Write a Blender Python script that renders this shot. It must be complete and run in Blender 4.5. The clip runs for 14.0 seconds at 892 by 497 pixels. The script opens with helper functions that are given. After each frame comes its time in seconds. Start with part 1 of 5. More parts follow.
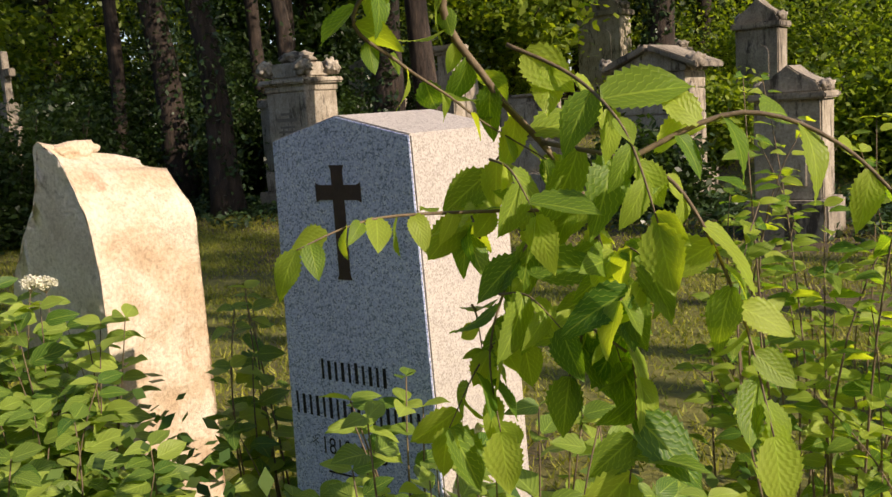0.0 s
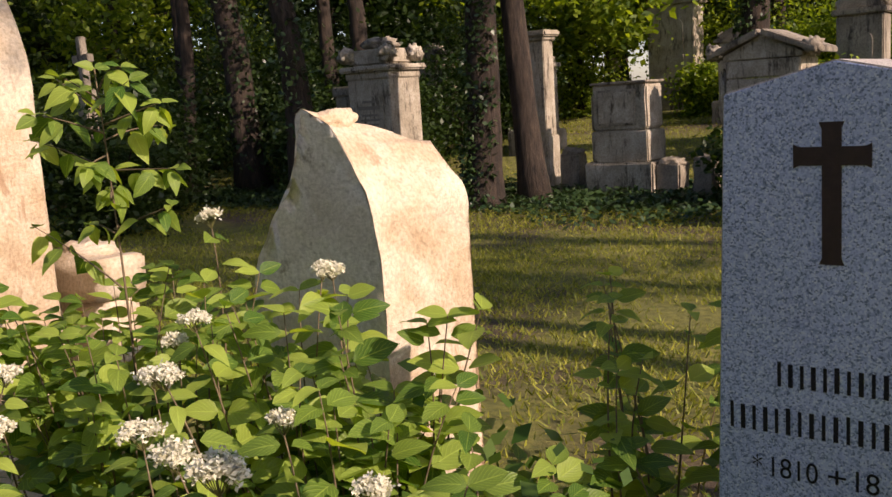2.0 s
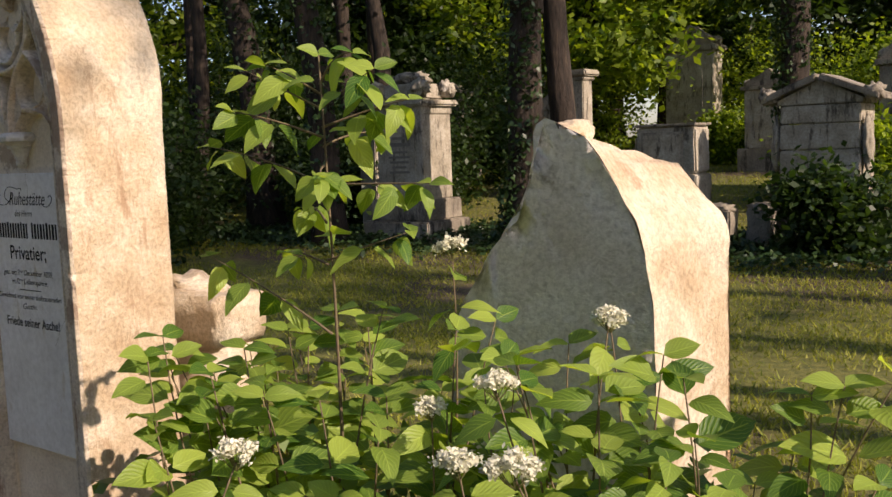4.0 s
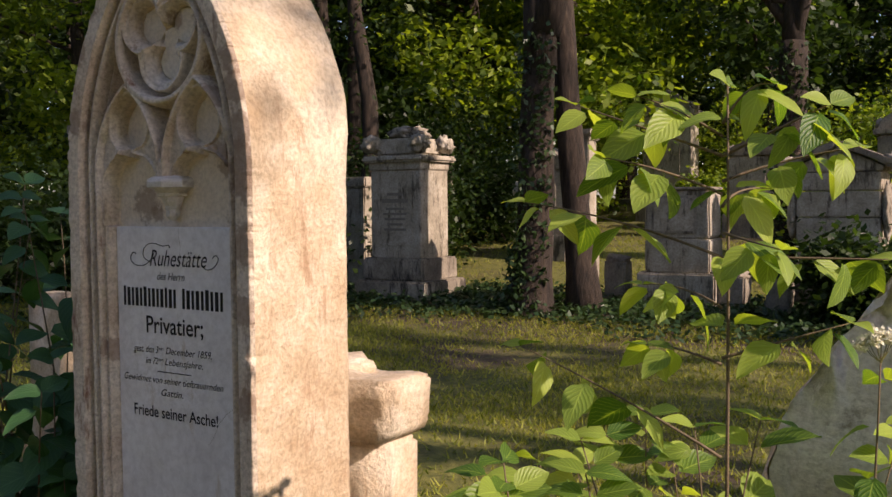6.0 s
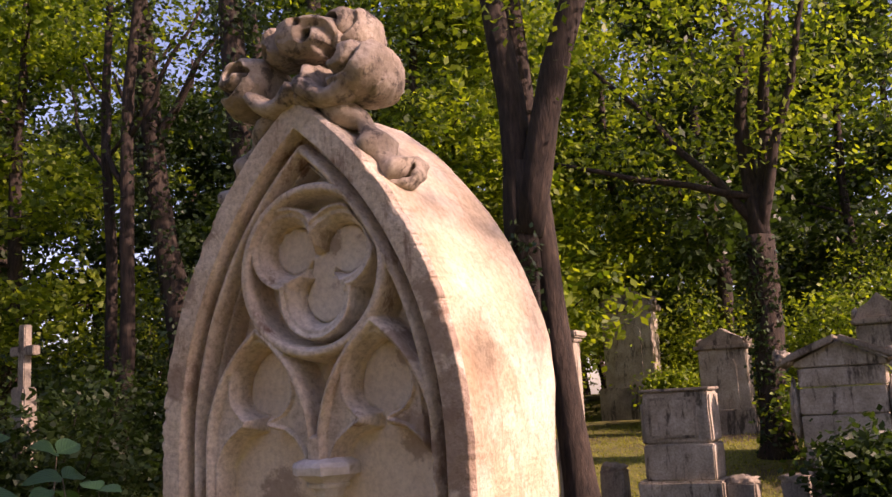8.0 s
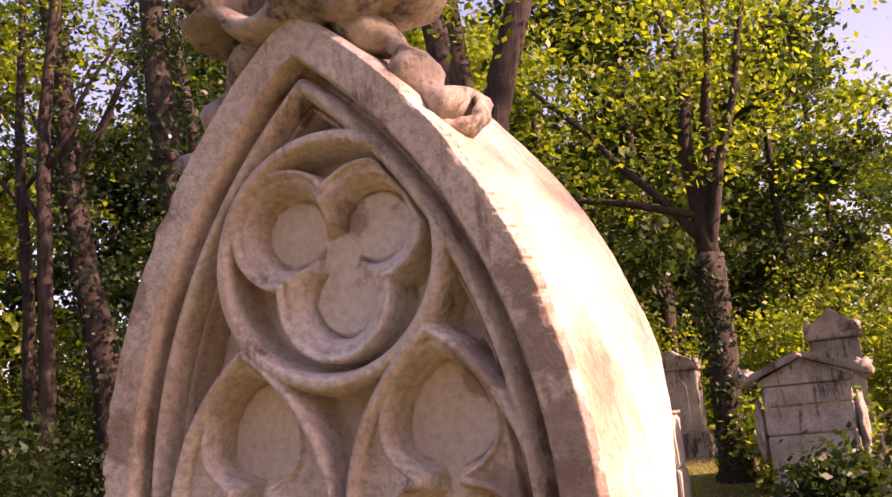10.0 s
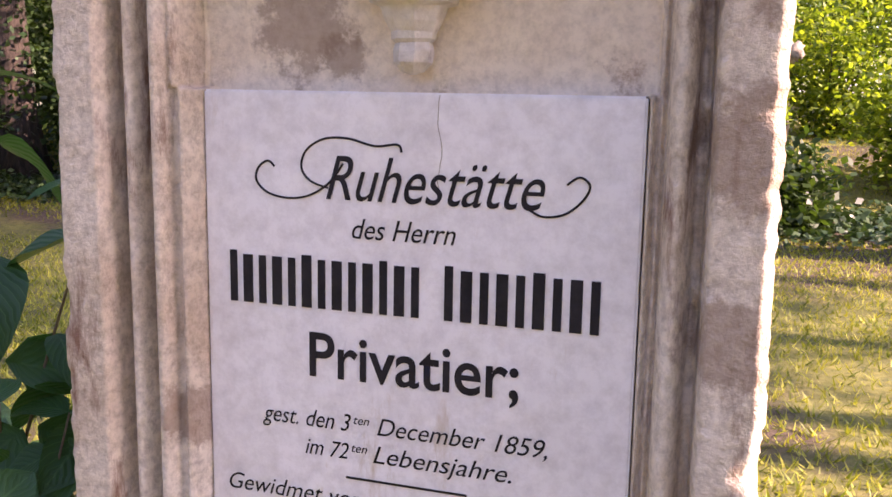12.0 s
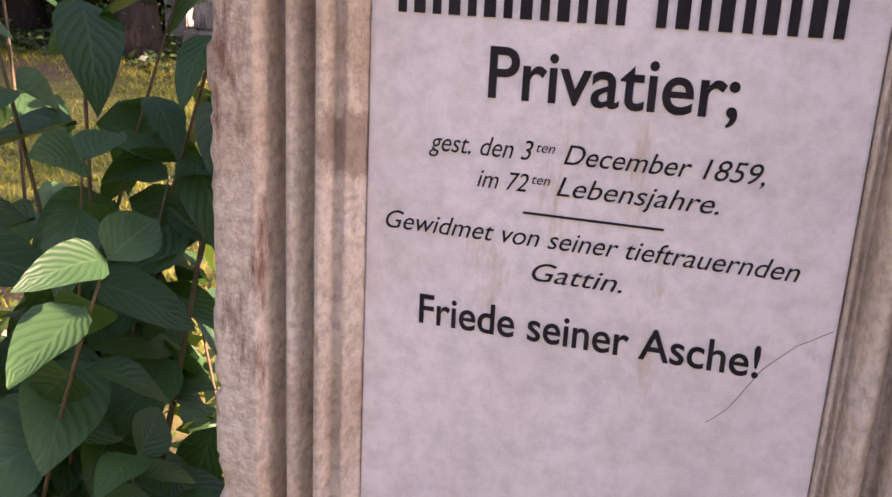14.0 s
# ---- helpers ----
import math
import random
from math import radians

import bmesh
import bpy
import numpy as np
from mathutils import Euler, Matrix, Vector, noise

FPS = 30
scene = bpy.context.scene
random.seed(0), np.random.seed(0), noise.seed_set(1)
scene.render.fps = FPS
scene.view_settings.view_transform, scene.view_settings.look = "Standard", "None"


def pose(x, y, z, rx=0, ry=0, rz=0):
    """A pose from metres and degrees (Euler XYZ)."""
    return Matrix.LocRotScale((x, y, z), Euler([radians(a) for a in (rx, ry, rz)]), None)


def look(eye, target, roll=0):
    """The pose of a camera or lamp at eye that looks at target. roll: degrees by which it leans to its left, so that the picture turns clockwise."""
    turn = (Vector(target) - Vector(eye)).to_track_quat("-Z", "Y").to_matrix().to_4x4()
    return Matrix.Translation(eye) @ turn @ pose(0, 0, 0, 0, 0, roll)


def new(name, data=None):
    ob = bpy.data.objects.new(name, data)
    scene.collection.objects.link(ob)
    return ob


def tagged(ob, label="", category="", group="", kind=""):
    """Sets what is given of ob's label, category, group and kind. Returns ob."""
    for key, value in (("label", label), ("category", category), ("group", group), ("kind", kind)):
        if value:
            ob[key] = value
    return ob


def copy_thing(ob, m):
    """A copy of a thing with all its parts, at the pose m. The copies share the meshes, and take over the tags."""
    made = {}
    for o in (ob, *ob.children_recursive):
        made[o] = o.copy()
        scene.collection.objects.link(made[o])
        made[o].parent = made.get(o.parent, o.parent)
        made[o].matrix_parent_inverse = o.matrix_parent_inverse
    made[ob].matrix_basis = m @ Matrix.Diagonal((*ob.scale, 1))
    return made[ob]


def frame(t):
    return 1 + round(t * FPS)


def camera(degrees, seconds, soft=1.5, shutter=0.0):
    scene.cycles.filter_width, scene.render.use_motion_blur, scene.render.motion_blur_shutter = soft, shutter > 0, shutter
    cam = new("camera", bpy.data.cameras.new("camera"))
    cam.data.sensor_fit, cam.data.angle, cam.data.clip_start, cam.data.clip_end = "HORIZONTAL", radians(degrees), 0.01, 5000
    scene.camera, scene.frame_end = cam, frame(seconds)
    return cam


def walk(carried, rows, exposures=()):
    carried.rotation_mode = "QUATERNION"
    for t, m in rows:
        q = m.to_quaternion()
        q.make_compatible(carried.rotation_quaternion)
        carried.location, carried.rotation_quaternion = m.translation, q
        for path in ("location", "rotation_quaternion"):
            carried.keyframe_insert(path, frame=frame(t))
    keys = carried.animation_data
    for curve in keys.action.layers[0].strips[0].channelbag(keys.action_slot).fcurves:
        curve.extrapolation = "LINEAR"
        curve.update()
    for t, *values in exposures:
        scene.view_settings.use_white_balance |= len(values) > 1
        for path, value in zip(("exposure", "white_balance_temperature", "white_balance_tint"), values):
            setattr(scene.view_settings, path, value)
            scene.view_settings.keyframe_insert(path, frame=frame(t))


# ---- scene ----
cam = camera(51.2, 14.0)
PATH = [
    (0, (4.599, -1.263, 1.449), (3.41, 0.318, 1.153), -3.9),
    (0.5, (4.34, -1.348, 1.45), (3.138, 0.218, 1.129), -3.1),
    (1, (4.11, -1.435, 1.468), (2.905, 0.127, 1.137), -3.3),
    (1.5, (3.896, -1.466, 1.443), (2.678, 0.088, 1.128), -3.4),
    (2, (3.676, -1.479, 1.416), (2.449, 0.071, 1.112), -3.7),
    (2.2, (3.597, -1.482, 1.412), (2.366, 0.066, 1.115), -3.9),
    (4.3, (2.653, -1.493, 1.341), (1.476, 0.113, 1.158), -1.6),
    (4.5, (2.562, -1.518, 1.324), (1.397, 0.098, 1.159), -1.4),
    (5, (2.322, -1.592, 1.322), (1.204, 0.058, 1.15), -1.2),
    (5.5, (2.079, -1.583, 1.325), (0.986, 0.083, 1.161), -0.5),
    (6, (1.833, -1.532, 1.387), (0.757, 0.152, 1.293), -0.5),
    (6.5, (1.569, -1.523, 1.431), (0.521, 0.179, 1.448), -0.6),
    (7, (1.34, -1.515, 1.475), (0.354, 0.224, 1.538), -1.0),
    (7.5, (1.152, -1.397, 1.509), (0.201, 0.352, 1.697), -2.1),
    (8, (0.998, -1.324, 1.549), (0.08, 0.423, 1.873), -3.0),
    (8.2, (0.932, -1.323, 1.562), (0.035, 0.423, 1.945), -3.1),
    (9.2, (0.735, -1.12, 1.60), (-0.09, 0.63, 2.10), -4.2),
    (10.3, (0.514, -0.876, 1.553), (-0.222, 0.963, 1.829), -5.1),
    (10.5, (0.469, -0.848, 1.527), (-0.249, 1.01, 1.711), -3.3),
    (11, (0.374, -0.794, 1.431), (-0.315, 1.083, 1.409), -1.3),
    (11.5, (0.34, -0.76, 1.375), (-0.332, 1.116, 1.197), -0.5),
    (12, (0.311, -0.731, 1.337), (-0.308, 1.142, 1.01), 1.0),
    (12.5, (0.3, -0.727, 1.295), (-0.311, 1.132, 0.88), 2.3),
    (13, (0.274, -0.726, 1.245), (-0.313, 1.125, 0.765), 4.0),
    (13.5, (0.227, -0.701, 1.198), (-0.337, 1.125, 0.608), 5.9),
    (14, (0.133, -0.728, 1.173), (-0.444, 1.098, 0.598), 2.8),
]
EXPOSURES = [(0, 0.48, 6550, 20), (2.0, 0.48, 6650, 28), (5.0, 0.48, 6400, 20), (7.0, 0.58, 6750, 42), (8.2, 0.98, 7150, 53), (10.4, 1.68, 7800, 70), (11.2, 1.95, 6700, 57), (12.0, 2.35, 6700, 50), (13.0, 2.35, 6750, 50), (14.0, 2.35, 7150, 54)]
walk(cam, [(t, look(eye, target, roll)) for t, eye, target, roll in PATH], EXPOSURES)

# ---- light ----
SUN_EL, SUN_AZ = 32.0, 2.5      # degrees above the ground; degrees from +x towards +y
sun_dir = Vector((math.cos(radians(SUN_EL)) * math.cos(radians(SUN_AZ)),
                  math.cos(radians(SUN_EL)) * math.sin(radians(SUN_AZ)), math.sin(radians(SUN_EL))))
world = bpy.data.worlds.new("world")
scene.world = world
world.use_nodes = True
sky = world.node_tree.nodes.new("ShaderNodeTexSky")
sky.sky_type, sky.sun_disc = 'NISHITA', False
sky.sun_elevation, sky.sun_rotation = radians(SUN_EL), radians(90 - SUN_AZ)
world.node_tree.links.new(sky.outputs[0], world.node_tree.nodes["Background"].inputs[0])
world.node_tree.nodes["Background"].inputs[1].default_value = 0.115
sun = new("sun", bpy.data.lights.new("sun", 'SUN'))
sun.data.energy, sun.data.angle, sun.data.color = 4.4, radians(0.55), (1.0, 0.86, 0.66)
sun.matrix_world = look(sun_dir * 50, (0, 0, 0))


# ---- materials ----
def nodes_of(name):
    m = bpy.data.materials.new(name)
    m.use_nodes = True
    nt = m.node_tree
    return m, nt, nt.nodes["Principled BSDF"]


def node(nt, kind, **vals):
    n = nt.nodes.new(kind)
    for k, v in vals.items():
        n.inputs[k.replace("_", " ")].default_value = v
    return n


def noise_tex(nt, coord, scale, detail=6, rough=0.6):
    n = node(nt, "ShaderNodeTexNoise", Scale=scale, Detail=detail, Roughness=rough)
    nt.links.new(coord, n.inputs["Vector"])
    return n.outputs["Fac"]


def ramp(nt, fac, stops):
    r = nt.nodes.new("ShaderNodeValToRGB")
    els = r.color_ramp.elements
    while len(els) < len(stops):
        els.new(0.5)
    for e, (p, c) in zip(els, stops):
        e.position, e.color = p, (*c, 1)
    nt.links.new(fac, r.inputs[0])
    return r.outputs[0]


def mixed(nt, fac, a, b, blend='MIX'):
    m = nt.nodes.new("ShaderNodeMix")
    m.data_type, m.blend_type = 'RGBA', blend
    for sock, v in ((m.inputs[0], fac), (m.inputs[6], a), (m.inputs[7], b)):
        if isinstance(v, (int, float)):
            sock.default_value = v
        elif isinstance(v, tuple):
            sock.default_value = (*v, 1)
        else:
            nt.links.new(v, sock)
    return m.outputs[2]


def bump(nt, bsdf, height, strength, distance):
    b = node(nt, "ShaderNodeBump", Strength=strength, Distance=distance)
    nt.links.new(height, b.inputs["Height"])
    nt.links.new(b.outputs[0], bsdf.inputs["Normal"])


def stone_mat(name, stops, scale=3.0, fine=60.0, stain=None, stain_at=0.56, rough=0.9, relief=0.5, streak=False, spots=None, gritty=0.6, blobs=()):
    """Weathered stone: broad tone changes, fine grain, dark stains with their own shape."""
    m, nt, bsdf = nodes_of(name)
    tc = nt.nodes.new("ShaderNodeTexCoord").outputs["Object"]
    big = noise_tex(nt, tc, scale, 5)
    col = ramp(nt, big, stops)
    grain = noise_tex(nt, tc, fine, 8, 0.7)
    col = mixed(nt, gritty, col, ramp(nt, grain, [(0.34, (0.38, 0.34, 0.30)), (0.58, (1, 1, 1))]), 'MULTIPLY')
    if stain:
        co = tc
        if streak:
            mp = node(nt, "ShaderNodeMapping", Scale=(1, 1, 0.25))
            nt.links.new(tc, mp.inputs[0])
            co = mp.outputs[0]
        s = noise_tex(nt, co, scale * 2.3, 9, 0.72)
        f = ramp(nt, s, [(stain_at, (0, 0, 0)), (stain_at + 0.09, (1, 1, 1))])
        col = mixed(nt, f, col, stain)
    if spots:
        s = noise_tex(nt, tc, scale * 9, 3, 0.5)
        f = ramp(nt, s, [(0.66, (0, 0, 0)), (0.7, (1, 1, 1))])
        col = mixed(nt, f, col, spots)
    if blobs:                                            # old damp blotches with ragged rims
        flat = node(nt, "ShaderNodeMapping", Scale=(1, 0, 1))
        nt.links.new(tc, flat.inputs[0])
        rag = noise_tex(nt, tc, 28.0, 8, 0.7)
        for bx, bz, br in blobs:
            d = nt.nodes.new("ShaderNodeVectorMath")
            d.operation = 'DISTANCE'
            nt.links.new(flat.outputs[0], d.inputs[0])
            d.inputs[1].default_value = (bx, 0, bz)
            q = nt.nodes.new("ShaderNodeMath")
            q.operation = 'MULTIPLY_ADD'
            nt.links.new(rag, q.inputs[0])
            q.inputs[1].default_value = br * 3.2
            nt.links.new(d.outputs["Value"], q.inputs[2])
            f = nt.nodes.new("ShaderNodeMapRange")
            f.inputs[1].default_value, f.inputs[2].default_value = br * 2.72, br * 2.35
            f.inputs[3].default_value, f.inputs[4].default_value = 0.0, 0.65
            nt.links.new(q.outputs[0], f.inputs[0])
            col = mixed(nt, f.outputs[0], col, (0.27, 0.175, 0.12))
    nt.links.new(col, bsdf.inputs["Base Color"])
    bsdf.inputs["Roughness"].default_value = rough
    add = nt.nodes.new("ShaderNodeMath")
    add.operation = 'MULTIPLY_ADD'
    mid = noise_tex(nt, tc, fine * 0.25, 6, 0.65)
    nt.links.new(mid, add.inputs[0])
    add.inputs[1].default_value = 2.0
    nt.links.new(grain, add.inputs[2])
    bump(nt, bsdf, add.outputs[0], relief, 0.004)
    return m


SAND = stone_mat("pale_sandstone", [(0.28, (0.54, 0.44, 0.34)), (0.5, (0.70, 0.59, 0.47)), (0.72, (0.78, 0.69, 0.58))],
                 4.0, 90.0, (0.24, 0.155, 0.11), 0.60, streak=True, relief=0.25, gritty=0.35)
# the carved front: bleached ribs, warmer panels, brown blotches
BLOTCHES = ((-0.095, 1.400, 0.045), (-0.055, 1.365, 0.022), (0.215, 1.500, 0.045), (0.310, 1.470, 0.075), (0.295, 1.650, 0.045), (0.300, 1.150, 0.040), (0.305, 0.930, 0.035), (-0.290, 1.610, 0.035), (-0.265, 1.790, 0.035), (-0.195, 1.02, 0.030), (0.300, 1.560, 0.045), (0.275, 1.730, 0.035), (0.312, 1.300, 0.050), (0.190, 1.640, 0.035), (-0.215, 1.905, 0.035), (0.045, 1.845, 0.022))
CARVED = stone_mat("carved_sandstone", [(0.28, (0.55, 0.42, 0.30)), (0.5, (0.75, 0.645, 0.51)), (0.72, (0.84, 0.765, 0.655))],
                   5.0, 90.0, (0.24, 0.135, 0.09), 0.555, streak=True, relief=0.7, gritty=0.6, blobs=BLOTCHES)
PANEL = stone_mat("ochre_sandstone", [(0.28, (0.68, 0.54, 0.39)), (0.5, (0.81, 0.69, 0.525)), (0.72, (0.86, 0.77, 0.63))],
                  5.0, 90.0, (0.36, 0.235, 0.155), 0.61, relief=0.45, gritty=0.35, blobs=BLOTCHES)
SAND_ROUGH = stone_mat("worn_sandstone", [(0.32, (0.50, 0.36, 0.22)), (0.48, (0.62, 0.49, 0.335)), (0.62, (0.75, 0.65, 0.50))],
                       4.5, 70.0, (0.40, 0.265, 0.16), 0.59, relief=1.0, streak=True, gritty=0.5)
LIME = stone_mat("grey_limestone", [(0.3, (0.52, 0.48, 0.43)), (0.5, (0.68, 0.64, 0.58)), (0.72, (0.78, 0.75, 0.70))],
                 3.4, 60.0, (0.26, 0.23, 0.20), 0.635, relief=0.45, spots=(0.42, 0.38, 0.33), gritty=0.35)
# finial stone: mottled, darker than the body
FINIAL = stone_mat("mottled_sandstone", [(0.3, (0.27, 0.22, 0.165)), (0.5, (0.43, 0.355, 0.27)), (0.7, (0.56, 0.48, 0.38))],
                   11.0, 80.0, (0.11, 0.09, 0.07), 0.52, relief=0.5, gritty=0.5)
BROKEN_FRONT = stone_mat("lichened_grey_stone", [(0.3, (0.66, 0.585, 0.515)), (0.5, (0.83, 0.77, 0.70)), (0.72, (0.88, 0.845, 0.80))],
                         3.2, 70.0, (0.34, 0.29, 0.235), 0.60, relief=0.8, gritty=0.5)
OLD = stone_mat("blackened_stone", [(0.3, (0.16, 0.135, 0.105)), (0.5, (0.30, 0.26, 0.20)), (0.7, (0.45, 0.40, 0.32))],
                2.6, 40.0, (0.06, 0.05, 0.04), 0.52, streak=True, relief=0.6)
PALE = stone_mat("pale_tomb_stone", [(0.3, (0.26, 0.225, 0.165)), (0.5, (0.42, 0.37, 0.285)), (0.7, (0.56, 0.51, 0.42))],
                 3.4, 40.0, (0.085, 0.07, 0.05), 0.53, streak=True, relief=0.6)
MARBLE = stone_mat("white_marble", [(0.3, (0.74, 0.71, 0.69)), (0.5, (0.83, 0.805, 0.79)), (0.7, (0.87, 0.85, 0.84))],
                   6.0, 45.0, (0.62, 0.54, 0.45), 0.575, rough=0.5, relief=0.12, streak=True, gritty=0.28)


def granite_mat(name, polished):
    m, nt, bsdf = nodes_of(name)
    tc = nt.nodes.new("ShaderNodeTexCoord").outputs["Object"]
    v = node(nt, "ShaderNodeTexVoronoi", Scale=300.0)
    nt.links.new(tc, v.inputs["Vector"])
    sep = nt.nodes.new("ShaderNodeSeparateColor")
    nt.links.new(v.outputs["Color"], sep.inputs[0])
    if polished:
        col = ramp(nt, sep.outputs[0], [(0.0, (0.13, 0.17, 0.28)), (0.18, (0.31, 0.38, 0.59)), (0.5, (0.50, 0.575, 0.82)), (0.85, (0.63, 0.70, 0.89)), (1.0, (0.76, 0.81, 0.91))])
    else:
        col = ramp(nt, sep.outputs[0], [(0.0, (0.30, 0.27, 0.24)), (0.4, (0.44, 0.40, 0.36)), (1.0, (0.56, 0.52, 0.47))])
    big = noise_tex(nt, tc, 5.0, 5)
    col = mixed(nt, 0.35, col, ramp(nt, big, [(0.3, (0.7, 0.7, 0.7)), (0.7, (1, 1, 1))]), 'MULTIPLY')
    nt.links.new(col, bsdf.inputs["Base Color"])
    bsdf.inputs["Roughness"].default_value = 0.42 if polished else 0.8
    bump(nt, bsdf, sep.outputs[1], 0.08 if polished else 0.35, 0.002)
    return m


GRANITE, GRANITE_SIDE = granite_mat("blue_grey_granite", True), granite_mat("pale_hewn_granite", False)


def plain_mat(name, a, b, scale, rough, relief=0.2, fine=None):
    m, nt, bsdf = nodes_of(name)
    tc = nt.nodes.new("ShaderNodeTexCoord").outputs["Object"]
    n = noise_tex(nt, tc, scale, 8, 0.65)
    nt.links.new(ramp(nt, n, [(0.3, a), (0.7, b)]), bsdf.inputs["Base Color"])
    bsdf.inputs["Roughness"].default_value = rough
    bump(nt, bsdf, noise_tex(nt, tc, fine or scale * 3, 6), relief, 0.01)
    return m


INK = plain_mat("black_paint", (0.012, 0.011, 0.014), (0.03, 0.027, 0.03), 30, 0.6)
INK.node_tree.nodes["Principled BSDF"].inputs["Specular IOR Level"].default_value = 0.15
CUT = plain_mat("dark_bronze_brown", (0.028, 0.014, 0.012), (0.05, 0.026, 0.02), 40, 0.6)
TWIG = plain_mat("twig_bark", (0.10, 0.07, 0.04), (0.20, 0.15, 0.085), 60, 0.8)
FADED_CRACK = plain_mat("crack_dirt", (0.26, 0.21, 0.16), (0.42, 0.36, 0.29), 50, 0.9)
STEM = plain_mat("green_stem", (0.10, 0.11, 0.03), (0.20, 0.18, 0.06), 60, 0.7)


def bark_mat():
    m, nt, bsdf = nodes_of("bark")
    tc = nt.nodes.new("ShaderNodeTexCoord").outputs["Object"]
    mp = node(nt, "ShaderNodeMapping", Scale=(1, 1, 0.18))
    nt.links.new(tc, mp.inputs[0])
    f = noise_tex(nt, mp.outputs[0], 22.0, 9, 0.7)
    big = noise_tex(nt, tc, 2.0, 4)
    col = mixed(nt, 0.5, ramp(nt, f, [(0.35, (0.012, 0.009, 0.007)), (0.6, (0.062, 0.043, 0.03)), (0.75, (0.13, 0.093, 0.062))]),
                ramp(nt, big, [(0.35, (0.45, 0.45, 0.4)), (0.65, (1, 1, 1))]), 'MULTIPLY')
    nt.links.new(col, bsdf.inputs["Base Color"])
    bsdf.inputs["Roughness"].default_value = 0.95
    bump(nt, bsdf, f, 0.9, 0.03)
    return m


BARK = bark_mat()


def leaf_mat(name, dark, light, glow, veins=True, per="ISLAND", rough=0.45, thick=0.35):
    """Leaf: tone changes from leaf to leaf, veins from the leaf's own map, light passing through."""
    m, nt, bsdf = nodes_of(name)
    if per == "OBJECT":
        rnd = nt.nodes.new("ShaderNodeObjectInfo").outputs["Random"]
    else:
        rnd = nt.nodes.new("ShaderNodeNewGeometry").outputs["Random Per Island"]
    col = ramp(nt, rnd, [(0.0, dark), (0.55, tuple((a + b) / 2 for a, b in zip(dark, light))), (1.0, light)])
    if veins:
        uv = nt.nodes.new("ShaderNodeUVMap").outputs[0]
        sep = nt.nodes.new("ShaderNodeSeparateXYZ")
        nt.links.new(uv, sep.inputs[0])
        ab = nt.nodes.new("ShaderNodeMath")
        ab.operation = 'ABSOLUTE'
        nt.links.new(sep.outputs[0], ab.inputs[0])
        k = nt.nodes.new("ShaderNodeMath")           # slanting side veins
        k.operation = 'MULTIPLY_ADD'
        nt.links.new(ab.outputs[0], k.inputs[0])
        k.inputs[1].default_value = -0.42
        nt.links.new(sep.outputs[1], k.inputs[2])
        s = nt.nodes.new("ShaderNodeMath")
        s.operation = 'MULTIPLY'
        nt.links.new(k.outputs[0], s.inputs[0])
        s.inputs[1].default_value = 48.0
        sn = nt.nodes.new("ShaderNodeMath")
        sn.operation = 'SINE'
        nt.links.new(s.outputs[0], sn.inputs[0])
        rib = ramp(nt, sn.outputs[0], [(0.0, (0, 0, 0)), (0.9, (0, 0, 0)), (1.0, (1, 1, 1))])
        mid = ramp(nt, ab.outputs[0], [(0.0, (1, 1, 1)), (0.035, (1, 1, 1)), (0.06, (0, 0, 0))])
        line = mixed(nt, 1.0, rib, mid, 'LIGHTEN')
        pale = tuple(min(1, c * 1.5 + 0.02) for c in light)
        f = nt.nodes.new("ShaderNodeMath")
        f.operation = 'MULTIPLY'
        nt.links.new(line, f.inputs[0])
        f.inputs[1].default_value = 0.35
        col = mixed(nt, f.outputs[0], col, pale)
        bump(nt, bsdf, sn.outputs[0], 0.22, 0.002)
    nt.links.new(col, bsdf.inputs["Base Color"])
    bsdf.inputs["Roughness"].default_value = rough
    bsdf.inputs["Specular IOR Level"].default_value = 0.35
    tr = nt.nodes.new("ShaderNodeBsdfTranslucent")
    nt.links.new(mixed(nt, 1.0, col, glow, 'MULTIPLY'), tr.inputs[0])
    mx = nt.nodes.new("ShaderNodeMixShader")
    mx.inputs[0].default_value = thick
    nt.links.new(bsdf.outputs[0], mx.inputs[1])
    nt.links.new(tr.outputs[0], mx.inputs[2])
    nt.links.new(mx.outputs[0], nt.nodes["Material Output"].inputs[0])
    return m


DOGWOOD = leaf_mat("dogwood_leaf", (0.06, 0.145, 0.02), (0.36, 0.46, 0.08), (1.8, 1.7, 0.38), per="OBJECT", thick=0.45)
ELM = leaf_mat("elm_leaf", (0.08, 0.19, 0.02), (0.40, 0.50, 0.07), (1.9, 1.75, 0.35), per="OBJECT", thick=0.58)
LILAC = leaf_mat("lilac_leaf", (0.028, 0.085, 0.03), (0.05, 0.13, 0.04), (1.6, 2.0, 0.6), per="OBJECT", thick=0.25)
CROWN = leaf_mat("crown_leaf", (0.045, 0.095, 0.012), (0.28, 0.36, 0.034), (1.75, 1.75, 0.38), veins=False, thick=0.5)
# darker copy of the crown leaf: the wood's shade is put into its colour
SHADED_CROWN = leaf_mat("shaded_crown_leaf", (0.016, 0.036, 0.009), (0.045, 0.078, 0.016), (1.8, 1.9, 0.6), veins=False)
IVY = leaf_mat("ivy_leaf", (0.022, 0.05, 0.016), (0.05, 0.085, 0.025), (1.4, 1.6, 0.6), veins=False, thick=0.15, rough=0.35)
GRASS = leaf_mat("grass_blade", (0.10, 0.14, 0.016), (0.37, 0.36, 0.05), (1.7, 1.7, 0.5), veins=False, thick=0.3, rough=0.6)
PETAL = leaf_mat("cream_petal", (0.70, 0.68, 0.52), (0.85, 0.83, 0.70), (1.0, 1.0, 0.9), veins=False, thick=0.25, rough=0.7)


